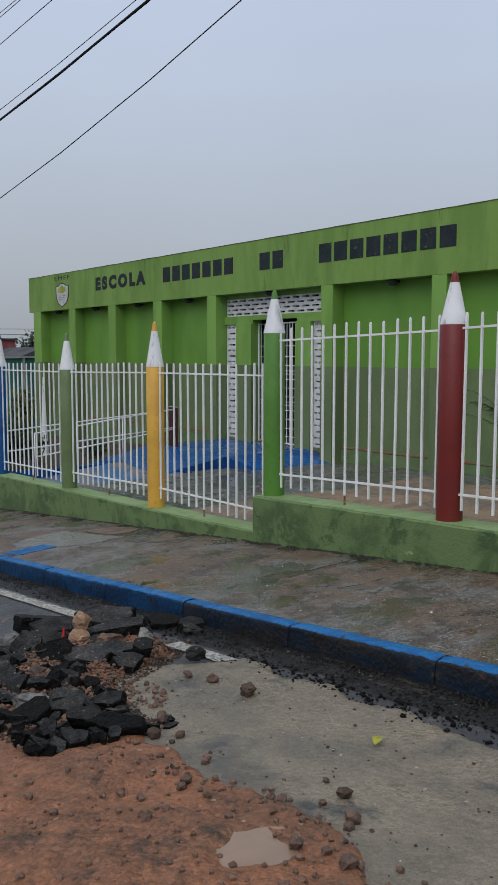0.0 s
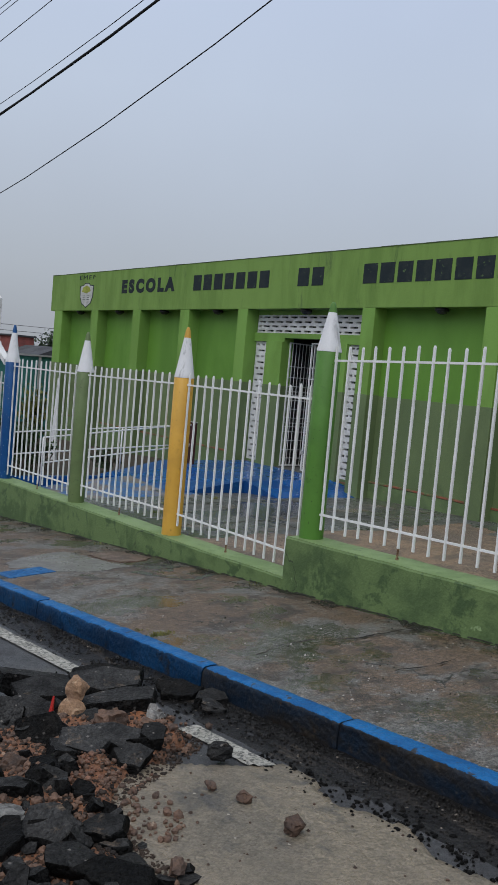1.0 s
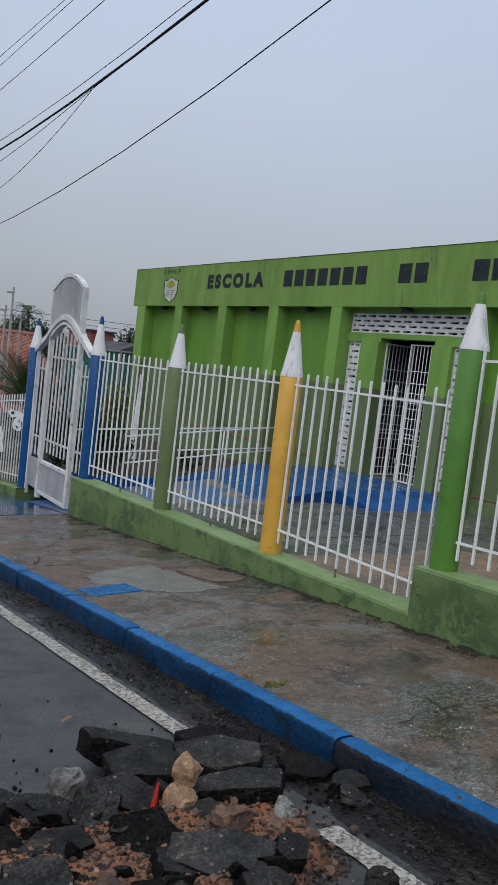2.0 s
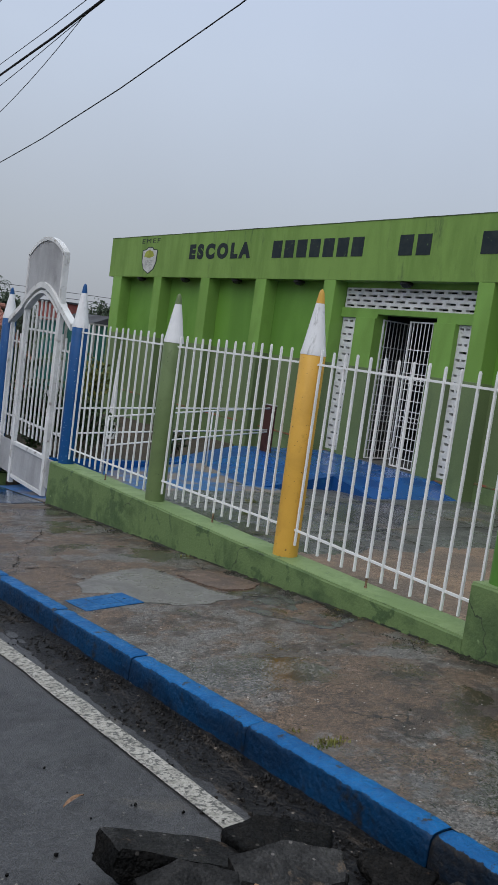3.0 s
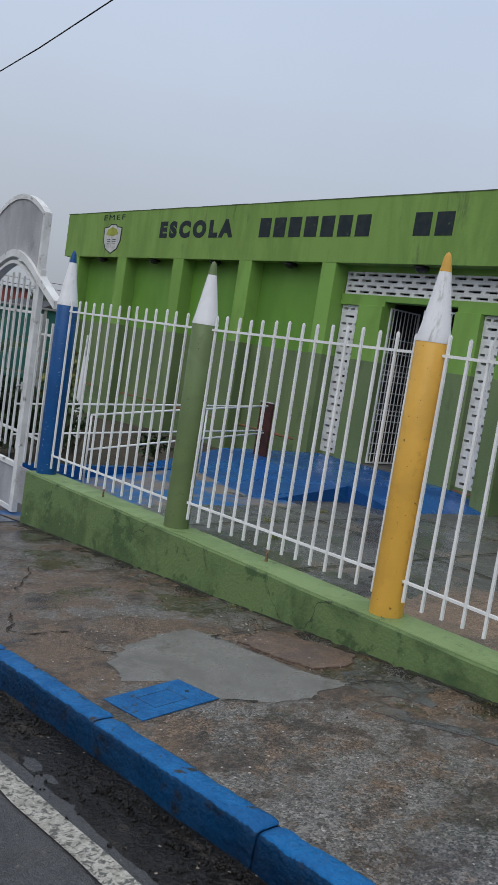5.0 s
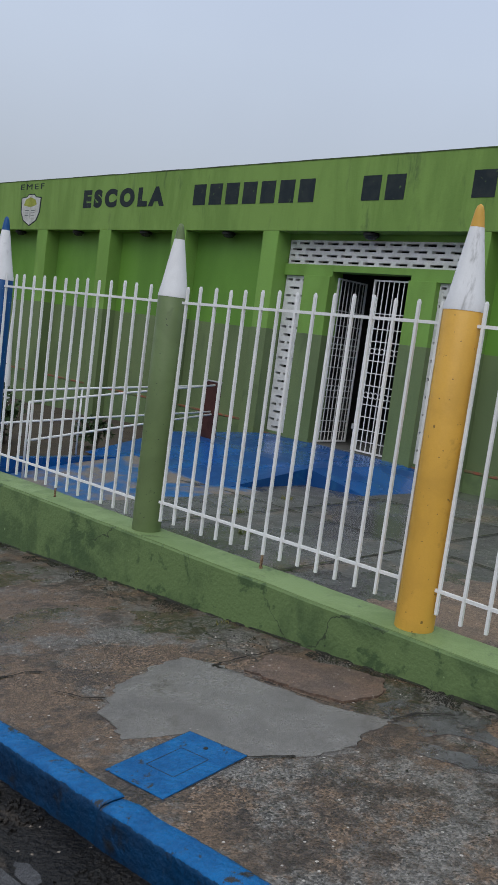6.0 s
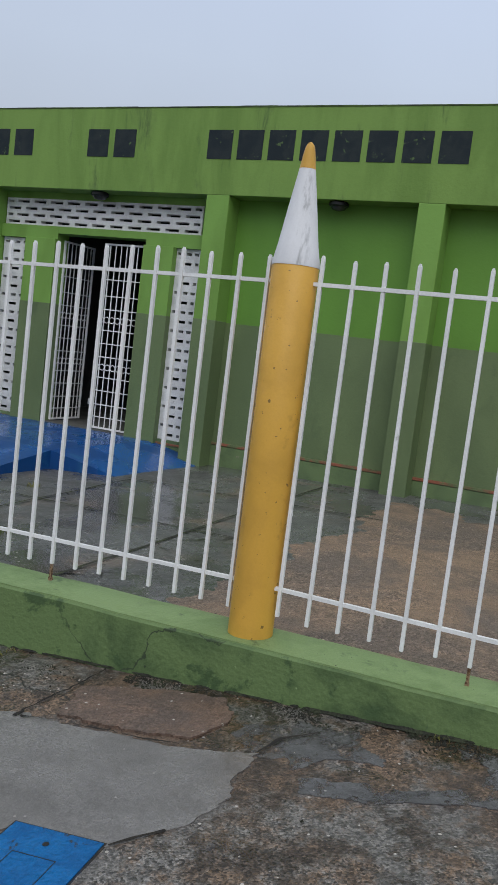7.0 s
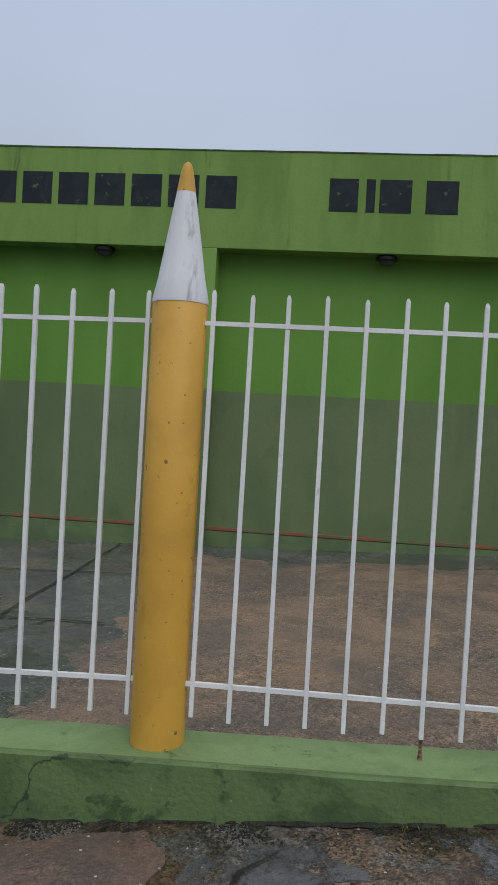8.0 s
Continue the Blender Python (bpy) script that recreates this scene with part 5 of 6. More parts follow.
for a, c in ((15.08, 17.38), (17.62, 19.78), (20.02, 22.18), (22.42, 24.58)):
    fp = fence_panel(a, c, lambda y: pave_z(4.6, y) + 0.20, lambda y: pave_z(4.6, y) + 1.66 - 0.10 * (y - 14.8) / 9, FL2, 16)
    for k in range(2):
        b = bmesh.new()
        pts = []
        for i in range(22):
            an = 2 * math.pi * i / 22
            r = 1 + 0.35 * math.sin(3 * an + k * 2) + 0.2 * math.sin(5 * an)
            pts.append((0.4 + k * 1.0 + 0.38 * r * math.cos(an), 0.55 + 0.45 * (1 - k) + 0.16 * r * math.sin(an)))
        prism(pts, "x", -0.018, -0.012, b)
        part("ornament_plate", b, M_white, fp, "wavy white sheet-metal ornament")


# ---- gate ----
def arch(y0, y1, z0, rise, n=18, power=2.2):
    out = []
    for i in range(n + 1):
        u = -1 + 2 * i / n
        out.append(((y0 + y1) / 2 + u * (y1 - y0) / 2, z0 + rise * (1 - abs(u) ** power)))
    return out


gate = thing("entrance_gate", 4.76, 13.7, -0.86, "white-painted steel entrance gate with arch and blank sign board", "gate")
G = -0.86  # ground at the gate


def gpart(nm, b, mat=M_gate, label="", smooth=False):
    for v in b.verts:
        v.co -= Vector((4.76, 13.7, G))
    return part(nm, b, mat, gate, label, smooth)


PL, PR = 14.28, 13.06
for yy in (PL, PR):
    gpart("gate_post", a_box(4.73, 4.79, yy - 0.042, yy + 0.042, -0.92 + (14.28 - yy) * 0.06, 1.66, bevel=0.004))
for yy in (14.83, 12.56):
    gpart("side_post", a_box(4.74, 4.79, yy - 0.025, yy + 0.025, -0.95 if yy > 13 else -0.72, 1.28, bevel=0.003))
pts = arch(PR - 0.06, PL + 0.06, 1.58, 0.27, power=1.7)
b = bmesh.new()
box_pts = [(u, v) for u, v in pts] + [(u, v - 0.075) for u, v in pts[::-1]]
gpart("arch", prism(box_pts, "x", 4.70, 4.81, b))
pts2 = arch(PR + 0.02, PL - 0.02, 1.50, 0.24, power=1.7)
gpart("inner_arch", prism([(u, v) for u, v in pts2] + [(u, v - 0.035) for u, v in pts2[::-1]], "x", 4.71, 4.80))
for ya, yb, za, zb in ((PR - 0.02, 12.60, 1.60, 1.36), (PL + 0.02, 14.86, 1.60, 1.34)):
    gpart("arch_wing", prism([(ya, za), (yb, zb), (yb, zb - 0.08), (ya, za - 0.08)], "x", 4.71, 4.80))
top = arch(PR + 0.02, PL + 0.03, 2.20, 0.20, power=2.0)
low = arch(PR + 0.02, PL + 0.03, 1.585, 0.27, power=1.7)
gpart("sign_board", prism([(u, v) for u, v in top] + [(u, v) for u, v in low[::-1]], "x", 4.735, 4.785), M_board, "blank weathered white sign board")
rim = [(u, v + 0.03) for u, v in top] + [(u, v - 0.02) for u, v in top[::-1]]
gpart("board_rim", prism(rim, "x", 4.722, 4.798))
for yy in (PR + 0.02, PL + 0.03):
    gpart("board_edge", a_box(4.722, 4.798, yy - 0.022, yy + 0.022, 1.60, 2.215))
n = 8
for k in range(n):
    yy = PR + 0.10 + (PL - PR - 0.20) * k / (n - 1)
    u = (yy - (PL + PR) / 2) / ((PL - PR) / 2)
    gpart("gate_bar", a_box(4.75, 4.77, yy - 0.011, yy + 0.011, -0.20, 1.40 + 0.22 * (1 - abs(u) ** 1.7), bevel=0.002))
for z in (-0.02, 1.22):
    gpart("cross_rail", a_box(4.772, 4.79, PR + 0.05, PL - 0.05, z - 0.014, z + 0.014))
for z in (-0.36, -0.82):
    gpart("gate_frame", a_box(4.735, 4.785, PR + 0.055, PL - 0.055, z - 0.025, z + 0.025, bevel=0.003))
gpart("kick_plate", a_box(4.752, 4.768, PR + 0.055, PL - 0.055, -0.795, -0.385), M_board, "grey-white sheet-metal lower panel")
for ya, yb, nb in ((14.34, 14.80, 3), (12.59, 13.0, 3)):
    for k in range(nb):
        yy = ya + (yb - ya) * (k + 0.5) / nb
        gpart("side_bar", a_box(4.75, 4.77, yy - 0.011, yy + 0.011, -0.30, 1.14 + 0.12 * k / nb, bevel=0.002))
    for z in (-0.02, 1.02):
        gpart("side_rail", a_box(4.772, 4.788, ya - 0.02, yb + 0.02, z - 0.012, z + 0.012))
    gpart("side_panel", a_box(4.752, 4.768, ya, yb, -0.80 if ya > 13 else -0.72, -0.35), M_board, "grey-white sheet-metal lower panel")
lk = bmesh.new()
box(lk, 4.735, 4.80, PR + 0.05, PR + 0.12, 0.42, 0.50, bevel=0.006)
tube([(4.74, PR + 0.12, 0.47), (4.72, PR + 0.17, 0.44), (4.73, PR + 0.20, 0.40)], 0.008, 6, lk)
gpart("lock", lk, M_pole, "small steel lock with a chain end")
gb = part("footing_block", a_box(4.62, 4.90, 14.84, 15.10, -1.35, -0.90, bevel=0.01), M_wallgreen, None, "small green footing block under the gate post")
tagged(gb, category="block", kind="structure")

# ---- yard ----
sheet("yard_floor_1", 4.89, 11.06, -8, 12.55, 0.2, lambda x, y: yard_z(y) + 0.008 * noise.noise((x * 0.8, y * 0.8, 2)), M_court, "weathered grey yard concrete with damp patches", "yard floor")
sheet("yard_floor_2", 7.45, 11.06, 12.55, 14.25, 0.2, lambda x, y: yard_z(y), M_court, "weathered grey yard concrete before the door", "yard floor")
sheet("yard_floor_3", 4.89, 11.06, 14.25, 24.6, 0.2, lambda x, y: yard_z(y) - 0.02 + 0.02 * noise.noise((x, y, 2)), M_soil, "dark garden soil along the school wall", "garden bed")


def screed_height(x, y):
    wob = 0.35 * noise.noise((x * 1.1, y * 1.1, 31)) + 0.14 * noise.noise((x * 5, y * 5, 32))
    d = min(8.80 + 0.5 * wob - y, 10.1 + wob - x)
    rag = 0.010 * noise.noise((x * 2.2, y * 2.2, 34)) + 0.009 * noise.noise((x * 7, y * 7, 33)) + 0.006 * noise.noise((x * 17, y * 17, 35))
    return yard_z(y) - 0.022 + 0.042 * smooth01(0.5 + d / 0.9) + rag


sheet("yard_screed", 4.89, 10.74, -6, 9.6, 0.045, screed_height, M_gravel, "gritty brown worn screed over the yard concrete", "yard floor")
sheet("yard_paint", 5.4, 7.9, 11.85, 12.548, 0.05, lambda x, y: yard_z(y) + 0.012 + 0.008 * noise.noise((x * 0.8, y * 0.8, 2)) - 0.02 * smooth01((12.2 + 0.25 * noise.noise((x * 1.5, 0, 3)) - y) / 0.1), M_bluefade, "faded blue paint on the yard floor", "yard floor")


M_joint = material("dirt_filled_joint", (0.028, 0.027, 0.02), (0.05, 0.06, 0.025), 8, rough=0.8, bump=0.6)
for jn, (xa, ya, xb, yb) in enumerate(((5.0, 11.15, 9.1, 11.35), (7.3, 8.9, 7.5, 12.3), (9.1, 8.6, 9.15, 11.5), (5.0, 9.6, 10.9, 9.75))):
    b = bmesh.new()
    prev = None
    for k in range(61):
        u = k / 60
        x, y = xa + (xb - xa) * u, ya + (yb - ya) * u
        d = Vector((yb - ya, xa - xb)).normalized() * (0.010 + 0.010 * abs(noise.noise((u * 14, jn, 0))))
        w = 0.04 * noise.noise((u * 5, jn, 4))
        row = [b.verts.new((x + d.x + w * 0.5, y + d.y + w, yard_z(y) + 0.013)), b.verts.new((x - d.x + w * 0.5, y - d.y + w, yard_z(y) + 0.013))]
        if prev:
            b.faces.new((prev[0], row[0], row[1], prev[1]))
        prev = row
    bmesh.ops.recalc_face_normals(b, faces=b.faces[:])
    tagged(part("yard_joint", b, M_joint, None, "dirt-filled joint between yard concrete slabs"), category="joint", kind="structure")


def walkway_z(x):
    return -0.86 + 0.30 * smooth01((x - 4.6) / 3.4)


sheet("walkway", 4.61, 8.0, 12.55, 14.30, 0.1, lambda x, y: walkway_z(x) + (pave_z(4.61, y) + 0.012 - walkway_z(4.61)) * (1 - smooth01((x - 4.6) / 1.6)), M_bluefade, "faded blue-painted walkway rising from the gate", "walkway")
for yy, nm in ((12.45, "kerb_side_1"), (14.25, "kerb_side_2")):
    b = bmesh.new()
    n = 12
    rows = []
    for i in range(n + 1):
        x = 4.9 + 2.6 * i / n
        t_ = yard_z(13) + 0.02
        rows.append([b.verts.new(p) for p in ((x, yy - 0.002, walkway_z(x) - 0.1), (x, yy - 0.002, t_), (x, yy + 0.10, t_), (x, yy + 0.10, walkway_z(x) - 0.1))])
    for p, q in zip(rows, rows[1:]):
        for k in range(3):
            b.faces.new((p[k], q[k], q[k + 1], p[k + 1]))
    bmesh.ops.recalc_face_normals(b, faces=b.faces[:])
    tagged(part(nm, b, M_bluepaint, None, "blue-painted side kerb of the sunken walkway"), category="kerb", kind="structure")

# ramp before the door: a level landing with slopes towards the gate and along the wall
RZ = -0.352
b = bmesh.new()
P = {k: b.verts.new(v) for k, v in {
    "lf": (8.95, 12.34, RZ), "lb": (11.06, 12.34, RZ), "rb": (11.06, 15.0, RZ), "rf": (8.95, 15.0, RZ),
    "gf": (7.55, 12.40, yard_z(12.3) - 0.015), "gr": (7.55, 15.0, yard_z(14.5) - 0.01),
    "sf": (9.15, 11.58, yard_z(11.5) - 0.012), "sb": (11.06, 11.40, yard_z(11.4) - 0.012),
    "lf0": (8.95, 12.34, -0.68), "rf0": (8.95, 15.0, -0.75)}.items()}
for q in (("lf", "lb", "rb", "rf"), ("gf", "lf", "rf", "gr"), ("sf", "sb", "lb", "lf")):
    b.faces.new([P[k] for k in q])
b.faces.new((P["gf"], P["lf0"], P["lf"]))
b.faces.new((P["lf0"], P["sf"], P["lf"]))
b.faces.new((P["gr"], P["rf"], P["rf0"]))
bmesh.ops.recalc_face_normals(b, faces=b.faces[:])
tagged(part("ramp", b, M_bluepaint, None, "glossy wet blue-painted concrete ramp before the door"), category="ramp", kind="structure")


def handrail(x0, y0, z0, x1, y1, z1, posts, h, label):
    ob = thing("handrail", x0, y0, z0, label, "handrail", "ramp handrails")
    d = Vector((x1 - x0, y1 - y0, z1 - z0))
    for nm, k in (("top_rail", h), ("middle_rail", h * 0.52)):
        part(nm, tube([(0, 0, k), (d.x / 2, d.y / 2, d.z / 2 + k + 0.004), (d.x, d.y, d.z + k)], 0.0125, 8), M_white, ob, smooth=True)
    for u in posts:
        p = d * u
        part("rail_post", tube([(p.x, p.y, p.z - 0.04), (p.x, p.y, p.z + h)], 0.0125, 8), M_white, ob, smooth=True)


handrail(5.75, 13.45, -0.66, 9.05, 14.28, -0.43, (0.0, 0.60), 0.84, "white-painted tubular handrail beside the walkway")
handrail(5.2, 14.30, -0.62, 9.15, 14.42, -0.37, (0.0, 0.45, 0.62), 0.76, "white-painted tubular handrail along the far side of the ramp")
bp_ = thing("brown_post", 9.2, 14.46, -0.36, "dark brown board standing at the handrail's end", "post")
part("board", a_box(-0.02, 0.02, -0.14, 0.14, -0.02, 0.80, bevel=0.006), M_brown, bp_)
part("cap", a_box(-0.028, 0.028, -0.15, 0.15, 0.80, 0.815, bevel=0.003), M_pole, bp_)

# ---- school building ----
FX, WX = 10.755, 11.05
SOFFIT, ROOF = 2.79, 3.822
school = thing("school_building", 11.05, 13, -0.4, "single-storey green school with deep fascia and shallow pillars", "school building")
school.matrix_basis = Matrix()
YA, YB = -4.0, 24.93
fascia = part("fascia", a_box(FX, WX + 0.05, YA, YB, SOFFIT, ROOF, bevel=0.006), M_fascia, school, "broad light green painted fascia with damp streaks")
b = bmesh.new()
for i in range(60):
    y0 = YA + (YB - YA) * i / 60
    box(b, FX - 0.006, WX + 0.06, y0, y0 + (YB - YA) / 60, ROOF - 0.004, ROOF + 0.010 + 0.006 * noise.noise((i * 0.7, 0, 0)))
part("roof_edge", b, M_edge, school, "dark mossy roof edge")
part("roof", a_box(WX + 0.06, 21.0, YA, YB - 0.5, 3.45, 3.60), M_greyroof, school)
PIL = ((24.12, 24.64), (21.85, 22.25), (19.56, 19.94), (17.33, 17.71), (15.115, 15.45), (11.45, 11.76), (8.833, 9.13), (4.96, 5.268), (1.2, 1.55), (-2.4, -2.05))
WZ = 1.28
for y0, y1 in PIL:
    part("pillar", a_box(FX + 0.002, WX + 0.02, y0, y1, WZ, SOFFIT, bevel=0.006), M_pillar, school)
    part("pillar_base", a_box(FX - 0.002, WX + 0.02, y0 - 0.003, y1 + 0.003, -1.0, WZ + 0.01, bevel=0.006), M_wainscot, school)
bays = [(PIL[i + 1][1], PIL[i][0]) for i in range(len(PIL) - 1)]
DOOR_BAY = (11.76, 15.115)
for y0, y1 in bays:
    if abs(y0 - DOOR_BAY[0]) < 0.01:
        continue
    part("wall_panel", a_box(WX, WX + 0.2, y0, y1, WZ, 3.5), M_greenwall, school)
    part("wainscot", a_box(WX - 0.004, WX + 0.2, y0, y1, -1.2, WZ), M_wainscot, school)
    part("plinth", a_box(WX - 0.035, WX + 0.1, y0, y1, -1.2, -0.265, bevel=0.006), M_plinth, school)
    part("stripe", a_box(WX - 0.040, WX + 0.05, y0, y1, -0.258, -0.226, bevel=0.004), M_stripe, school, "faded orange stripe")
# door bay: beams and jambs between the breeze-block screens
y0, y1 = DOOR_BAY
for ya, yb, za in ((y0, 12.715, 2.155), (12.715, 14.13, 2.235), (14.13, y1, 2.155)):
    part("lintel", a_box(WX - 0.05, WX + 0.2, ya, yb, za, 2.33, bevel=0.003), M_pillar, school)
part("upper_beam", a_box(WX, WX + 0.2, y0, y1, 2.70, 3.5), M_pillar, school)
for ya, yb in ((14.13, 14.643), (12.265, 12.715)):
    part("jamb", a_box(WX - 0.10, WX + 0.2, ya, yb, WZ, 2.16, bevel=0.005), M_pillar, school)
    part("jamb_base", a_box(WX - 0.104, WX + 0.2, ya - 0.003, yb + 0.003, -0.6, WZ + 0.003, bevel=0.005), M_wainscot, school)
for ya, yb in ((14.643, 15.115), (11.76, 12.265)):
    part("sill", a_box(WX - 0.03, WX + 0.2, ya, yb, -0.9, -0.312, bevel=0.005), M_plinth, school)
    part("stripe", a_box(WX - 0.036, WX + 0.05, ya, yb, -0.38, -0.35, bevel=0.004), M_stripe, school, "faded orange stripe")
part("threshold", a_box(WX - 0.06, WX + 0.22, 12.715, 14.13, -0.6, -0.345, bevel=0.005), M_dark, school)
part("cobogo_edge", a_box(WX + 0.02, WX + 0.15, 11.76, 11.915, -0.312, 2.155), M_pillar, school)
part("cobogo_edge", a_box(WX + 0.02, WX + 0.15, 11.76, 11.94, 2.33, 2.70), M_pillar, school)
# outer shell and dim hall behind the door
part("side_wall", a_box(WX + 0.2, 20.8, 24.1, 24.34, -1.4, 3.5), M_fascia, school)
part("side_wall", a_box(WX + 0.2, 20.8, YA, YA + 0.2, -1.4, 3.5), M_fascia, school)
part("back_wall", a_box(20.6, 20.8, YA + 0.2, 24.1, -1.4, 3.5), M_fascia, school)
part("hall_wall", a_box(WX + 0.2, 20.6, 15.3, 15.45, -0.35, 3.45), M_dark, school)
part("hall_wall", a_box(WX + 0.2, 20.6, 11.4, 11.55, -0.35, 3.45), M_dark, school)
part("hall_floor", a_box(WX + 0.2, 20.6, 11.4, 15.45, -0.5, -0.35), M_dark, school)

# breeze-block screens
def cobogo_mesh(w, h, sw, sh, d=0.10):
    b = bmesh.new()
    for q in ((-w / 2, w / 2, -h / 2, -sh / 2), (-w / 2, w / 2, sh / 2, h / 2), (-w / 2, -sw / 2, -sh / 2, sh / 2), (sw / 2, w / 2, -sh / 2, sh / 2)):
        if q[1] - q[0] > 0.002 and q[3] - q[2] > 0.002:
            box(b, 0, d, *q)
    return b


def screen(ya, yb, za, zb, rows, patterns):
    """Rows of slotted blocks; patterns gives, row by row, the blocks as (share of the width, slot share)."""
    ob = part("screen_frame", a_box(WX + 0.005, WX + 0.10, ya, yb, za - 0.010, za), M_cobogo, school)
    h = (zb - za) / rows
    shared = {}
    for r in range(rows):
        y = yb
        row = patterns[r % len(patterns)]
        total = sum(w for w, _ in row)
        for w, sl in row:
            w = w / total * (yb - ya)
            key = (round(w, 3), sl)
            if key not in shared:
                shared[key] = mesh_of("breeze_block", cobogo_mesh(w, h, w * sl, 0.036), M_cobogo)
            part("breeze_block", shared[key], None, ob, at=pose(WX + rnd.uniform(-0.002, 0.002), y - w / 2, za + h * (r + 0.5)))
            y -= w


full, half = (0.29, 0.70), (0.145, 0.62)
screen(11.942, 15.098, 2.332, 2.698, 4, ([full] * 11, [half] + [full] * 10 + [half]))
side_rows = ([(0.05, 0.0), (0.27, 0.72), (0.11, 0.55)], [(0.14, 0.66), (0.13, 0.60), (0.12, 0.60)])
screen(14.645, 15.10, -0.308, 2.152, 20, side_rows)
screen(11.917, 12.263, -0.308, 2.152, 20, side_rows)


# door grilles
def grille(w, h, label, hinge, turn):
    ob = thing("grille_door", *hinge, label, "grille door", "entrance grilles", rz=turn)
    for yy in (0.012, w - 0.012):
        part("stile", a_box(-0.015, 0.015, yy - 0.012, yy + 0.012, 0.0, h, bevel=0.002), M_white, ob)
    for z in (0.012, h - 0.012):
        part("frame_rail", a_box(-0.015, 0.015, 0.024, w - 0.024, z - 0.012, z + 0.012, bevel=0.002), M_white, ob)
    n = 8
    for k in range(1, n):
        yy = w * k / n
        part("upright", a_box(-0.006, 0.006, yy - 0.006, yy + 0.006, 0.024, h - 0.024), M_white, ob)
    for z in (0.16, 0.33, 0.52, 0.70, 0.98, 1.16, 1.34, 1.62, 1.80, 2.02):
        if z < h - 0.1:
            part("cross_bar", a_box(-0.008, 0.008, 0.024, w - 0.024, z - 0.006, z + 0.006), M_white, ob)
    for z in (0.84, 1.48):
        for k in range(n):
            yy = w * (k + 0.5) / n
            b = bmesh.new()
            tube([(0, yy + 0.040 * math.cos(a), z + 0.040 * math.sin(a)) for a in [2 * math.pi * i / 14 for i in range(15)]], 0.006, 5, b)
            part("ring", b, M_white, ob)
    return ob


grille(0.70, 2.50, "white steel grille door leaf standing closed", (WX + 0.08, 12.725, -0.335), 0)
grille(0.70, 2.50, "white steel grille door leaf swung open inwards", (WX + 0.10, 14.115, -0.335), 180 + 90)
lk = tagged(part("padlock", a_box(WX + 0.05, WX + 0.075, 13.40, 13.45, -0.02, 0.06, bevel=0.006), M_pole, None, "small steel padlock box on the grille"), category="padlock")

# soffit lamps
for y in (23.2, 20.9, 18.65, 16.4, 13.43, 10.1, 7.03):
    lamp = thing("soffit_lamp", 10.90, y, SOFFIT, "black round bulkhead lamp under the fascia, unlit", "lamp", "soffit lamps")
    part("housing", lathe([(0.10, 0.0), (0.115, -0.015), (0.115, -0.045), (0.095, -0.06)], 20), M_black, lamp, smooth=False)
    part("lens", lathe([(0.09, -0.058), (0.075, -0.085), (0.03, -0.10)], 16), M_lens, lamp, "smoked glass lens", smooth=True)


# lettering on the fascia
def word(text, y_left, y_right, z0, z1, bold=0.018, gap=1.12):
    cu = bpy.data.curves.new("lettering", "FONT")
    cu.body, cu.extrude, cu.offset, cu.space_character = text, 0.004, bold, gap
    tmp = new("tmp_text", cu)
    bpy.context.view_layer.update()
    me = bpy.data.meshes.new_from_object(tmp.evaluated_get(bpy.context.evaluated_depsgraph_get()))
    bpy.data.objects.remove(tmp)
    xs, ys = [v.co.x for v in me.vertices], [v.co.y for v in me.vertices]
    sx, sy = (y_left - y_right) / (max(xs) - min(xs)), (z1 - z0) / (max(ys) - min(ys))
    x0, y0_ = min(xs), min(ys)
    for v in me.vertices:
        v.co = (FX - 0.003 - v.co.z * 0.5, y_left - (v.co.x - x0) * sx, z0 + (v.co.y - y0_) * sy)
    me.flip_normals()
    me.materials.clear()
    me.materials.append(M_letter)
    ob = new("lettering", me)
    ob.parent = fascia
    return tagged(ob, "dark slate painted capital lettering")


word("ESCOLA", 20.60, 18.03, 3.212, 3.562, 0.070, 1.46)
word("EMEF", 23.10, 22.14, 3.640, 3.755, 0.0, 1.3)
BARS = [(17.24 - 0.407 * i, 0.31) for i in range(7)] + [(13.59, 0.32), (13.18, 0.32)] + \
       [(11.82 - 0.405 * i, 0.33) for i in range(8)] + [(7.67, 0.30), (7.287, 0.093), (7.148, 0.33), (6.67, 0.33)]
for y, w in BARS:
    part("name_bar", a_box(FX - 0.005, FX + 0.002, y - w, y, 3.212, 3.555), M_letter, fascia, "dark slate painted bar on the fascia")

# crest: shield outline, field, open book and leaf sprig
cy, cz = 22.62, 3.205
shield = [(-0.42, 0.28), (-0.20, 0.30), (-0.12, 0.36), (0.12, 0.36), (0.20, 0.30), (0.42, 0.28), (0.40, -0.05), (0.28, -0.24), (0.0, -0.36), (-0.28, -0.24), (-0.40, -0.05)]
part("crest_outline", prism([(cy + u * 1.0, cz + v * 0.95) for u, v in shield], "x", FX - 0.004, FX + 0.002), M_letter, fascia)
part("crest_field", prism([(cy + u * 0.90, cz + v * 0.88) for u, v in shield], "x", FX - 0.007, FX + 0.002), M_crest_w, fascia, "pale crest field")
part("crest_sprig", prism([(cy + u, cz + v) for u, v in ((-0.25, 0.12), (0.0, 0.02), (0.28, 0.10), (0.22, 0.22), (0.02, 0.27), (-0.18, 0.22))], "x", FX - 0.010, FX + 0.002), M_crest_g, fascia, "yellow-green sprig")
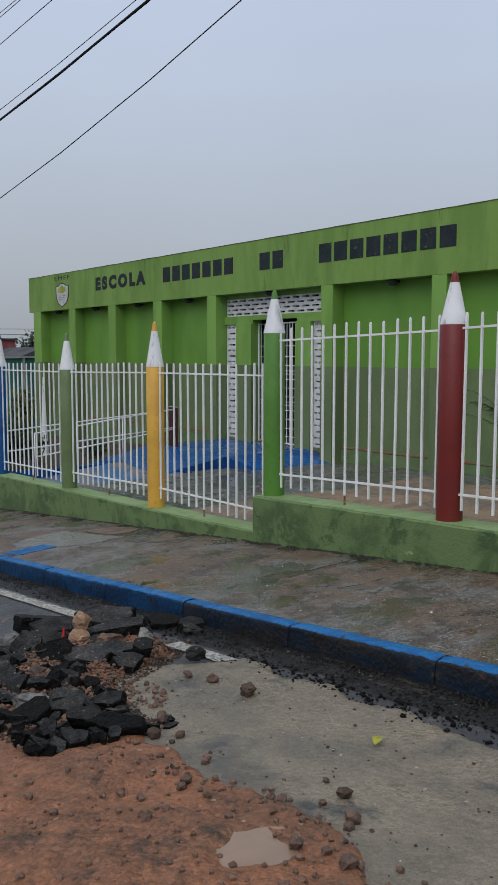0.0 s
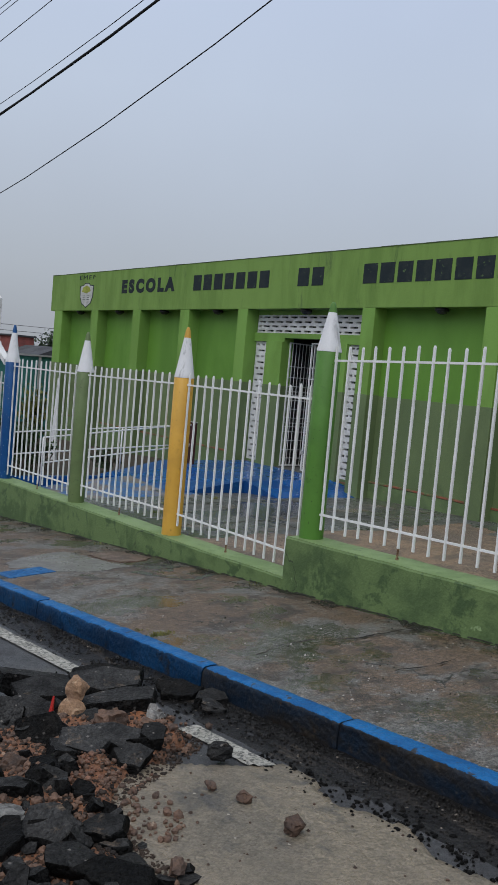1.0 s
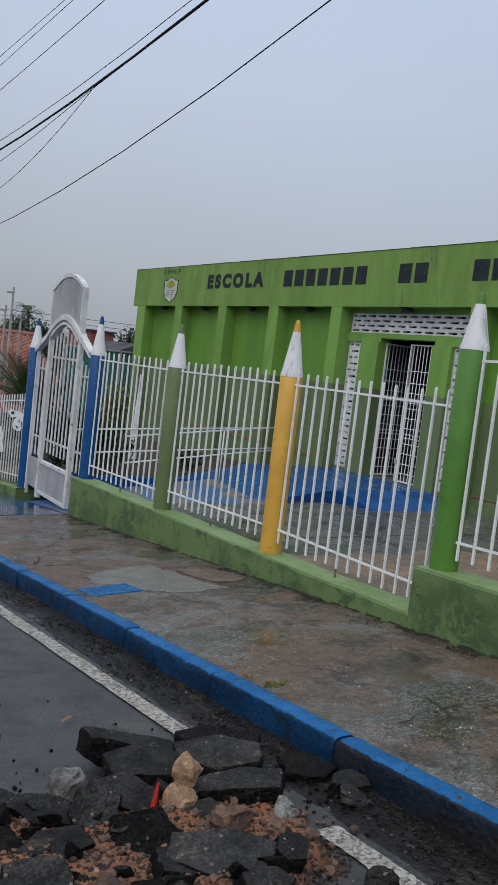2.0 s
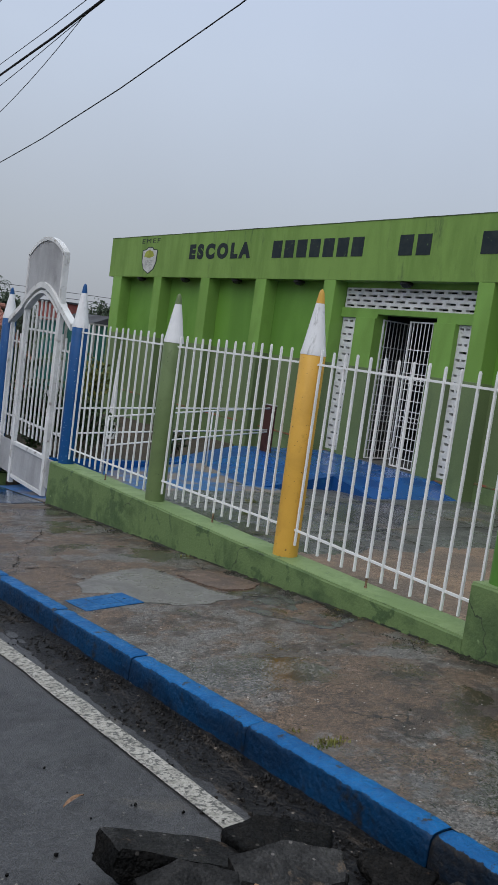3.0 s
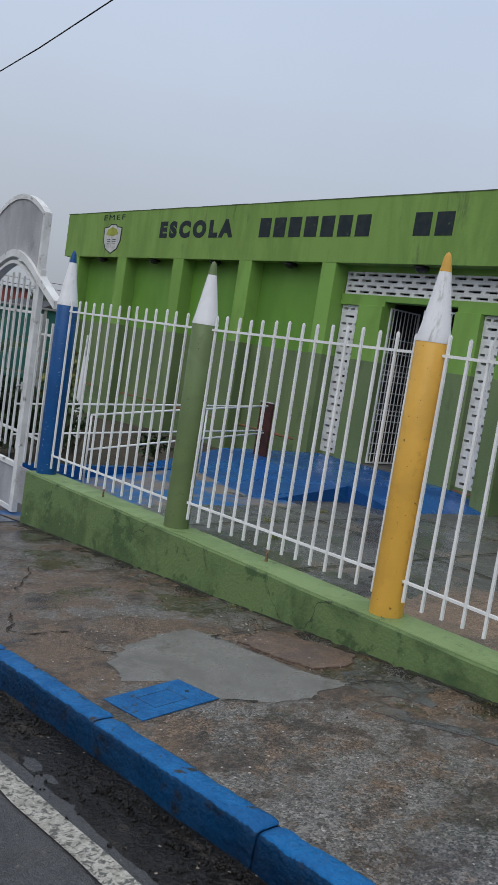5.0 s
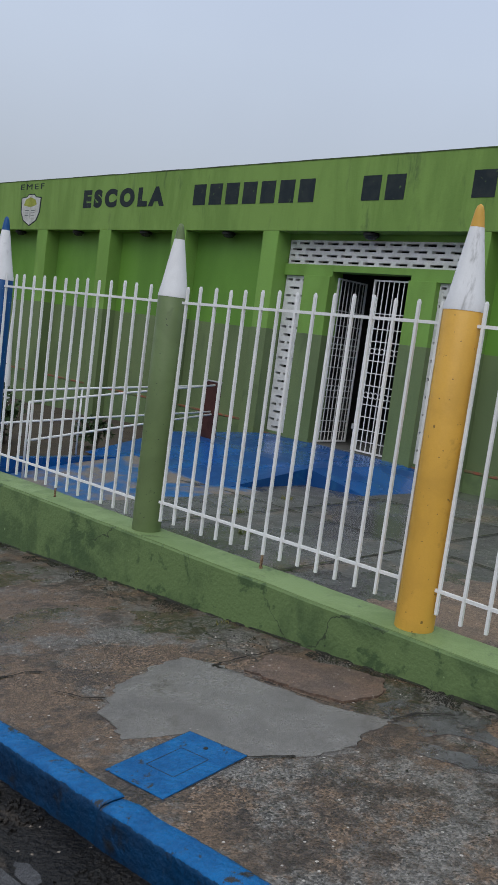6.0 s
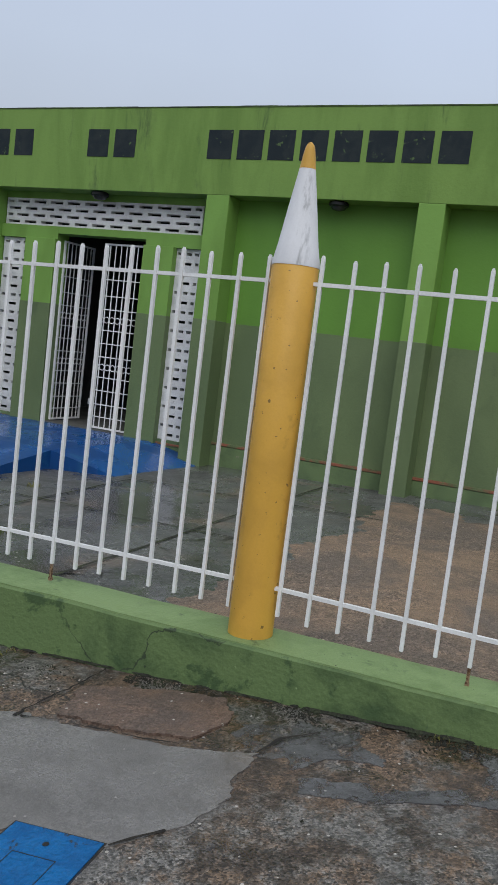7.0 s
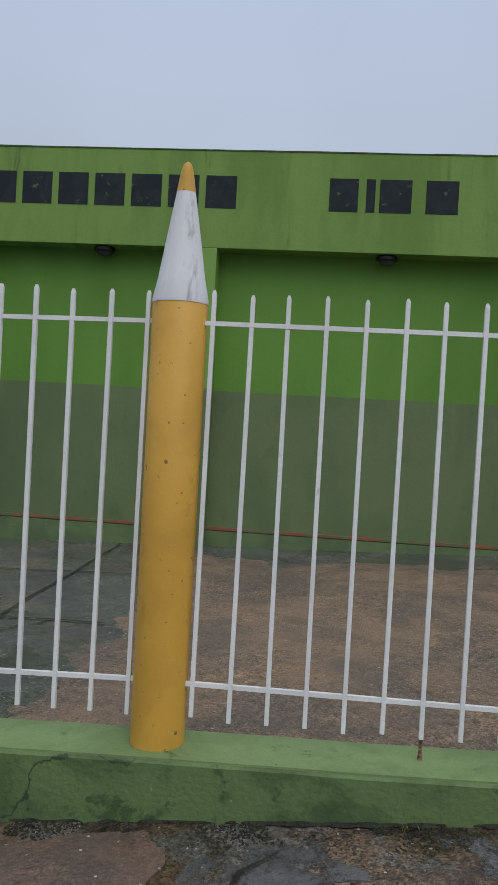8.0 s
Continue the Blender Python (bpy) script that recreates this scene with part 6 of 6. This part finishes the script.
for s in (-1, 1):
    part("crest_page", prism([(cy + s * 0.01, cz + 0.06), (cy + s * 0.24, cz + 0.09), (cy + s * 0.24, cz - 0.16), (cy + s * 0.01, cz - 0.20)], "x", FX - 0.013, FX + 0.002), M_crest_w, fascia, "white open-book page")
    for k in range(3):
        part("crest_line", a_box(FX - 0.015, FX, min(cy + s * 0.05, cy + s * 0.20), max(cy + s * 0.05, cy + s * 0.20), cz - 0.02 - 0.05 * k, cz - 0.008 - 0.05 * k), M_letter, fascia)


# ---- cables ----
def cable(name, zf, y0, y1, r, label, x=3.58, bow=0.0):
    pts = [(x + bow * (y - y0), y, zf(y)) for y in np.linspace(y0, y1, 26)]
    tagged(part(name, tube(pts, r, 6), M_cable, None, label, smooth=True), category="cable", group="overhead cables")


def main_line(y):
    return 5.125 - 0.1775 * y + 0.0059 * y * y


cable("overhead_cable", main_line, -10, 30, 0.011, "thick black overhead cable along the street", x=3.50)
cable("overhead_cable", lambda y: 5.067 - 0.2868 * y + 0.00889 * y * y, -10, 30, 0.0045, "thin sagging overhead cable along the street", x=3.50)
cable("overhead_cable", lambda y: 5.129 - 0.1623 * y + 0.00541 * y * y, -10, 30, 0.0035, "thin overhead cable beside the thick one", x=3.50)
cable("overhead_cable", lambda y: main_line(y) - 0.045 * max(0.0, y - 10.0) + 0.004 * math.sin(y * 3.0), 6, 26, 0.0035, "thin loose strand hanging below the thick cable", x=3.51)
cable("overhead_cable", lambda y: 5.227 - 0.0651 * y + 0.00146 * y * y, -10, 30, 0.004, "thin overhead cable along the street", x=3.50)
cable("overhead_cable", lambda y: 5.064 + 0.0009 * y, -10, 30, 0.0035, "thin overhead cable along the street", x=3.50)
cable("overhead_cable", lambda y: 5.177 - 0.0166 * y, -10, 30, 0.0035, "thin overhead cable along the street", x=3.50)
cable("overhead_cable", lambda y: 10.02 - 0.9128 * y + 0.03058 * y * y, 10.05, 14.9, 0.0035, "thin branch cable leaving the thick one", x=3.50)
for y in (-10.0, 30.0):
    up = thing("utility_pole", 3.46, y, pave_z(3.46, y), "concrete utility pole carrying the overhead cables", "utility pole", "utility poles")
    h = 7.4 - max(0.0, y) * 0.02
    part("pole", lathe([(0.13, -0.1), (0.11, h * 0.5), (0.09, h)], 14), M_pole, up, smooth=True)
    part("crossarm", a_box(-0.5, 0.5, -0.05, 0.05, h - 0.9, h - 0.78, bevel=0.01), M_pole, up)


# ---- plants ----
def leaf_cloud(b, rnd, n, centre, radii, size, lean=0.0):
    for _ in range(n):
        while True:
            p = Vector((rnd.uniform(-1, 1), rnd.uniform(-1, 1), rnd.uniform(-1, 1)))
            if 0.15 < p.length < 1 and rnd.random() < 0.35 + 0.65 * p.length:
                break
        k = 0.72 + 0.5 * noise.noise(Vector(centre) + p * 1.7)
        c = Vector(centre) + Vector((p.x * radii[0], p.y * radii[1], p.z * radii[2])) * k
        q = Euler((rnd.uniform(-1.2, 1.2), rnd.uniform(-1.2, 1.2), rnd.uniform(0, 6.28))).to_matrix()
        l_, w_ = size * rnd.uniform(0.6, 1.3), size * rnd.uniform(0.2, 0.4)
        vs = [b.verts.new(c + q @ Vector(v)) for v in ((-l_ / 2, 0, 0), (0, -w_, 0.12 * l_), (l_ / 2, 0, 0), (0, w_, 0.12 * l_))]
        b.faces.new(vs)


def shrub(x, y, z, h, r, n, mat, label, seed, size=0.10):
    rr = random.Random(seed)
    ob = thing("shrub", x, y, z, label, "shrub", "yard shrubs")
    b = bmesh.new()
    for i in range(6):
        a = rr.uniform(0, 6.28)
        tube([(0, 0, -0.03), (0.3 * r * math.cos(a), 0.3 * r * math.sin(a), h * 0.4), (0.7 * r * math.cos(a), 0.7 * r * math.sin(a), h * 0.8)], 0.012, 5, b)
    part("stem", b, M_bark, ob)
    b = bmesh.new()
    for i in range(5):
        leaf_cloud(b, rr, n // 5, (rr.uniform(-0.5, 0.5) * r, rr.uniform(-0.5, 0.5) * r, h * rr.uniform(0.3, 0.8)), (r * 0.7, r * 0.7, h * 0.4), size)
    part("crown", b, mat, ob)


shrub(6.1, 15.2, yard_z(15), 0.85, 0.6, 1300, M_leaf, "dark green shrub in the garden bed", 1, 0.09)
shrub(5.4, 15.4, yard_z(15), 1.05, 0.75, 1900, M_leaf, "dark green shrub behind the gate", 2, 0.09)
shrub(6.9, 15.9, yard_z(16), 0.60, 0.5, 500, M_leaf, "dark green shrub in the garden bed", 3, 0.09)
shrub(7.0, 16.8, yard_z(17), 1.55, 0.40, 420, M_leaf2, "tall yellow-green shrub in the garden bed", 4, 0.12)
shrub(5.6, 17.2, yard_z(17), 1.0, 0.6, 700, M_leaf, "dark green shrub in the garden bed", 6, 0.09)
shrub(8.0, 15.4, yard_z(15), 0.45, 0.35, 300, M_leaf, "low dark green shrub by the handrail", 7, 0.08)


def palm(x, y, z, n, ln, label, seed, trunk=0.3, r=0.09, mat=M_palm, droop=0.9, wide=0.22):
    rr = random.Random(seed)
    ob = thing("palm", x, y, z, label, "palm")
    part("trunk", lathe([(r, -0.05), (r * 0.9, trunk * 0.5), (r * 0.8, trunk)], 10), M_bark, ob)
    for i in range(n):
        a, el = rr.uniform(0, 6.28), rr.uniform(0.25, 1.25)
        b = bmesh.new()
        pts = []
        for k in range(9):
            u = k / 8
            e = el - droop * u * u
            step = ln / 8
            pts.append((pts[-1] if pts else Vector((0, 0, trunk - 0.05))) + Vector((math.cos(a) * math.cos(e), math.sin(a) * math.cos(e), math.sin(e))) * (step if k else 0))
        tube(pts, 0.008 * ln, 4, b)
        side = Vector((-math.sin(a), math.cos(a), 0))
        for k in range(1, 24):
            u = 0.12 + 0.88 * k / 24
            i0 = min(7, int(u * 8))
            p = pts[i0].lerp(pts[i0 + 1], u * 8 - i0)
            d = (pts[i0 + 1] - pts[i0]).normalized()
            for s in (-1, 1):
                tip = p + (side * s * wide * math.sin(math.pi * (0.15 + 0.8 * u)) + d * wide * 0.7 - Vector((0, 0, 0.05))) * ln
                v = [b.verts.new(p - d * 0.008 * ln), b.verts.new(p + d * 0.014 * ln), b.verts.new(tip)]
                b.faces.new(v)
        part("frond", b, mat, ob)


palm(5.6, 17.6, yard_z(17), 30, 1.25, "young dark green palm behind the fence", 3, 0.9, wide=0.26, droop=0.45)

palm(6.9, 4.85, yard_z(5), 12, 0.75, "small green palm in the school yard", 12, 1.05, 0.05)

wp = thing("white_post", 8.0, 18.0, yard_z(18), "slim white tapering post in the garden bed", "post")
part("shaft", lathe([(0.09, -0.05), (0.05, 0.9), (0.015, 1.75)], 12), M_cone, wp)

# ---- distance: houses, poles, trees beyond the school ----
def tile_roof(x0, x1, y0, z0, y1, z1, pitch=0.22, rows=18):
    """Clay tiles: half-round columns in overlapping rows, from the eave (y0, z0) to the ridge (y1, z1)."""
    verts, faces = [], []
    nx = round((x1 - x0) / pitch) * 4
    prof = []
    for j in range(rows):
        for e in (0, 1):
            u = (j + e) / rows
            prof.append((y0 + (y1 - y0) * u, z0 + (z1 - z0) * u + (0.05 if e == 0 else 0.0)))
    for yy, zz in prof:
        for i in range(nx + 1):
            verts.append((x0 + (x1 - x0) * i / nx, yy, zz + 0.06 * math.sin(2 * math.pi * i / 4)))
    for j in range(len(prof) - 1):
        for i in range(nx):
            a = j * (nx + 1) + i
            faces.append((a, a + 1, a + nx + 2, a + nx + 1))
    me = bpy.data.meshes.new("roof")
    me.from_pydata(verts, [], faces)
    me.materials.append(M_rooftile)
    return me


hs = thing("house", 6.5, 32, -2.8, "low house with a red clay tile roof", "house")
hs.matrix_basis = Matrix()
part("roof", tile_roof(-2.0, 10.7, 30.0, 0.02, 34.0, 1.62), None, hs, "weathered red clay tile roof")
part("rear_roof", tile_roof(-2.0, 10.9, 38.0, 0.05, 34.02, 1.62), None, hs, "weathered red clay tile roof")
part("porch_roof", tile_roof(-2.0, 9.9, 27.6, -0.85, 30.1, 0.0, rows=9), None, hs, "weathered red clay tile roof")
part("wall", a_box(-1.8, 10.6, 30.4, 37.6, -3.4, 0.12), M_farwall, hs)
part("gable", prism([(30.4, 0.1), (37.6, 0.1), (34.0, 1.5)], "x", 10.4, 10.6), M_farwall, hs)
part("green_gable", prism([(5.2, 0.05), (8.7, 0.05), (7.2, 0.95)], "y", 30.2, 31.2), M_fascia, hs, "light green gable")
part("ridge", tube([(-2.0, 34.0, 1.66), (10.9, 34.0, 1.66)], 0.10, 8), M_rooftile, hs)
for x in (-0.6, 2.2, 5.0, 7.8, 9.7):
    part("porch_post", a_box(x - 0.08, x + 0.08, 27.75, 27.91, -3.0, -0.80), M_farwall, hs)

hs2 = thing("house", 16, 40, -3, "small far house with a red wall and dark roof", "house")
hs2.matrix_basis = Matrix()
part("wall", a_box(15.45, 16.6, 40, 43, -3.6, 2.22), M_redwall, hs2)
part("roof", a_box(15.35, 16.7, 39.9, 43.1, 2.22, 2.30), M_greyroof, hs2)
hs3 = thing("house", 16, 36, -3, "far low house under a dark grey roof", "house")
hs3.matrix_basis = Matrix()
part("roof", prism([(14.5, 1.25), (16.0, 1.85), (18.5, 1.05), (18.5, 0.95), (14.5, 1.1)], "y", 35.5, 39.5), M_greyroof, hs3)
part("wall", a_box(14.8, 18.2, 35.8, 39.2, -3.5, 1.12), M_farwall, hs3)
tf = thing("sheet_fence", 12, 27, -2.4, "teal painted sheet fence beside the school", "fence")
tf.matrix_basis = Matrix()
for i in range(10):
    part("panel", a_box(9.6 + i * 0.9, 10.49 + i * 0.9, 27.0, 27.03 + 0.01 * (i % 2), -2.6, 1.37 + 0.012 * (i % 3)), M_teal, tf)
    part("fence_post", a_box(9.56 + i * 0.9, 9.64 + i * 0.9, 26.95, 27.0, -2.6, 1.40), M_pole, tf)
part("cap_rail", a_box(9.5, 18.7, 26.93, 27.06, 1.40, 1.45), M_pole, tf)

for x, y, zt in ((8.12, 28.0, 2.99), (8.5, 30.0, 2.49), (9.03, 30.0, 2.31)):
    lp = thing("street_lamp", x, y, road_z(y), "slim pale concrete lamp pole in the distance", "street lamp", "far lamp poles")
    h = zt - road_z(y)
    part("pole", lathe([(0.05, -0.1), (0.042, h * 0.5), (0.034, h)], 10), M_pole, lp)
    part("lamp_head", a_box(-0.20, -0.02, -0.04, 0.04, h - 0.20, h - 0.14, bevel=0.02), M_pole, lp)


def tree(x, y, z, h, r, n, label, seed, size=0.22):
    rr = random.Random(seed)
    ob = thing("tree", x, y, z, label, "tree", "far trees")
    b = bmesh.new()
    tube([(0, 0, -0.2), (0.1, 0.05, h * 0.3), (0.0, 0.1, h * 0.6)], 0.16, 7, b)
    for i in range(5):
        a = rr.uniform(0, 6.28)
        tube([(0.05, 0.05, h * rr.uniform(0.3, 0.55)), (0.4 * r * math.cos(a), 0.4 * r * math.sin(a), h * 0.66), (0.75 * r * math.cos(a), 0.75 * r * math.sin(a), h * rr.uniform(0.7, 0.85))], 0.06, 5, b)
    part("trunk", b, M_bark, ob)
    b = bmesh.new()
    for i in range(9):
        a, q = rr.uniform(0, 6.28), rr.uniform(0, 0.7)
        leaf_cloud(b, rr, n // 9, (q * r * math.cos(a), q * r * math.sin(a), h * rr.uniform(0.55, 0.85)), (r * 0.5, r * 0.5, h * 0.2), size)
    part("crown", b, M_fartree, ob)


for i, (x, y, zt, r) in enumerate(((11.6, 46, 2.3, 2.0), (13.3, 47, 2.75, 2.3), (15.4, 48, 2.65, 1.9), (17.0, 50, 2.3, 2.2), (22.3, 50, 2.65, 2.2), (24.5, 52, 2.6, 2.4), (9.5, 47, 2.2, 2.0), (6.5, 48, 2.2, 2.2), (19.5, 55, 2.2, 2.0))):
    zb = road_z(y)
    tree(x, y, zb, (zt - zb) * 1.05, r, 3600, "rounded green tree in the hazy distance", 40 + i)
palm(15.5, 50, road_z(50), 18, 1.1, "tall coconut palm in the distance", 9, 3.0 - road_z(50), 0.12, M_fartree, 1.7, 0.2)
for z, x in ((2.75, 12), (3.05, 12)):
    tagged(part("far_cable", tube([(-3.0, 44, z), (12, 44, z - 0.25), (30, 44, z)], 0.012, 5), M_cable, None, "thin cable strung across the distance"), category="cable", group="far cables")

for x in (-3.0, 30.0):
    fp = thing("utility_pole", x, 44, road_z(42) - 0.1, "distant concrete utility pole holding the far cables", "utility pole", "utility poles")
    part("pole", lathe([(0.12, -0.1), (0.10, 3.5), (0.08, 3.4 - road_z(42))], 10), M_pole, fp)

# ---- kerb stones ----
kerb = thing("kerb", 3.02, 5, 0, "concrete kerb painted blue, worn to dark concrete uphill", "kerb", kind="structure")
kerb.matrix_basis = Matrix()
KERB_PROFILE = ((0.000, -0.300), (0.000, -0.090), (0.001, -0.028), (0.004, -0.012), (0.013, -0.003), (0.024, 0.0), (0.060, 0.002), (0.100, 0.001), (0.114, -0.006), (0.118, -0.060))
y_first = 4.72 - 1.055 * 15
for i in range(46):
    ya = y_first + 1.055 * i
    b = bmesh.new()
    rows, seg = [], 48
    dx, dz = rnd.uniform(-0.005, 0.005), rnd.uniform(-0.004, 0.004)
    for k in range(seg + 1):
        y = ya + 0.003 + 1.049 * k / seg
        end = 0.006 * (1 - smooth01(min(k, seg - k) / 2.0))
        row = []
        for c, (px, pz_) in enumerate(KERB_PROFILE):
            worn = 0.006 * noise.noise((y * 5, c * 0.7, 61)) + 0.004 * noise.noise((y * 19, c * 1.3, 62)) + 0.003 * noise.noise((y * 47, c * 2.3, 66))
            chip = 0.014 * max(0.0, noise.noise((y * 5.5, 0, 63)) - 0.25) if 2 <= c <= 5 else 0.0
            row.append(b.verts.new((3.062 - 0.0263 * y + px + dx + (worn + chip if c < 6 else 0.5 * worn), y, 0.2834 - 0.0931 * y + pz_ + dz - (end + chip if c > 1 else 0.0) + (0.6 * worn if c > 1 else 0.0))))
        rows.append(row)
    for p, q in zip(rows, rows[1:]):
        for c in range(len(KERB_PROFILE) - 1):
            b.faces.new((p[c], p[c + 1], q[c + 1], q[c]))
    b.faces.new(rows[0][::-1])
    b.faces.new(rows[-1])
    bmesh.ops.recalc_face_normals(b, faces=b.faces[:])
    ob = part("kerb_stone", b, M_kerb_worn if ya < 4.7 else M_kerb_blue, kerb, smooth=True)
    for p in ob.data.polygons:
        p.use_smooth = abs(p.normal.y) < 0.6
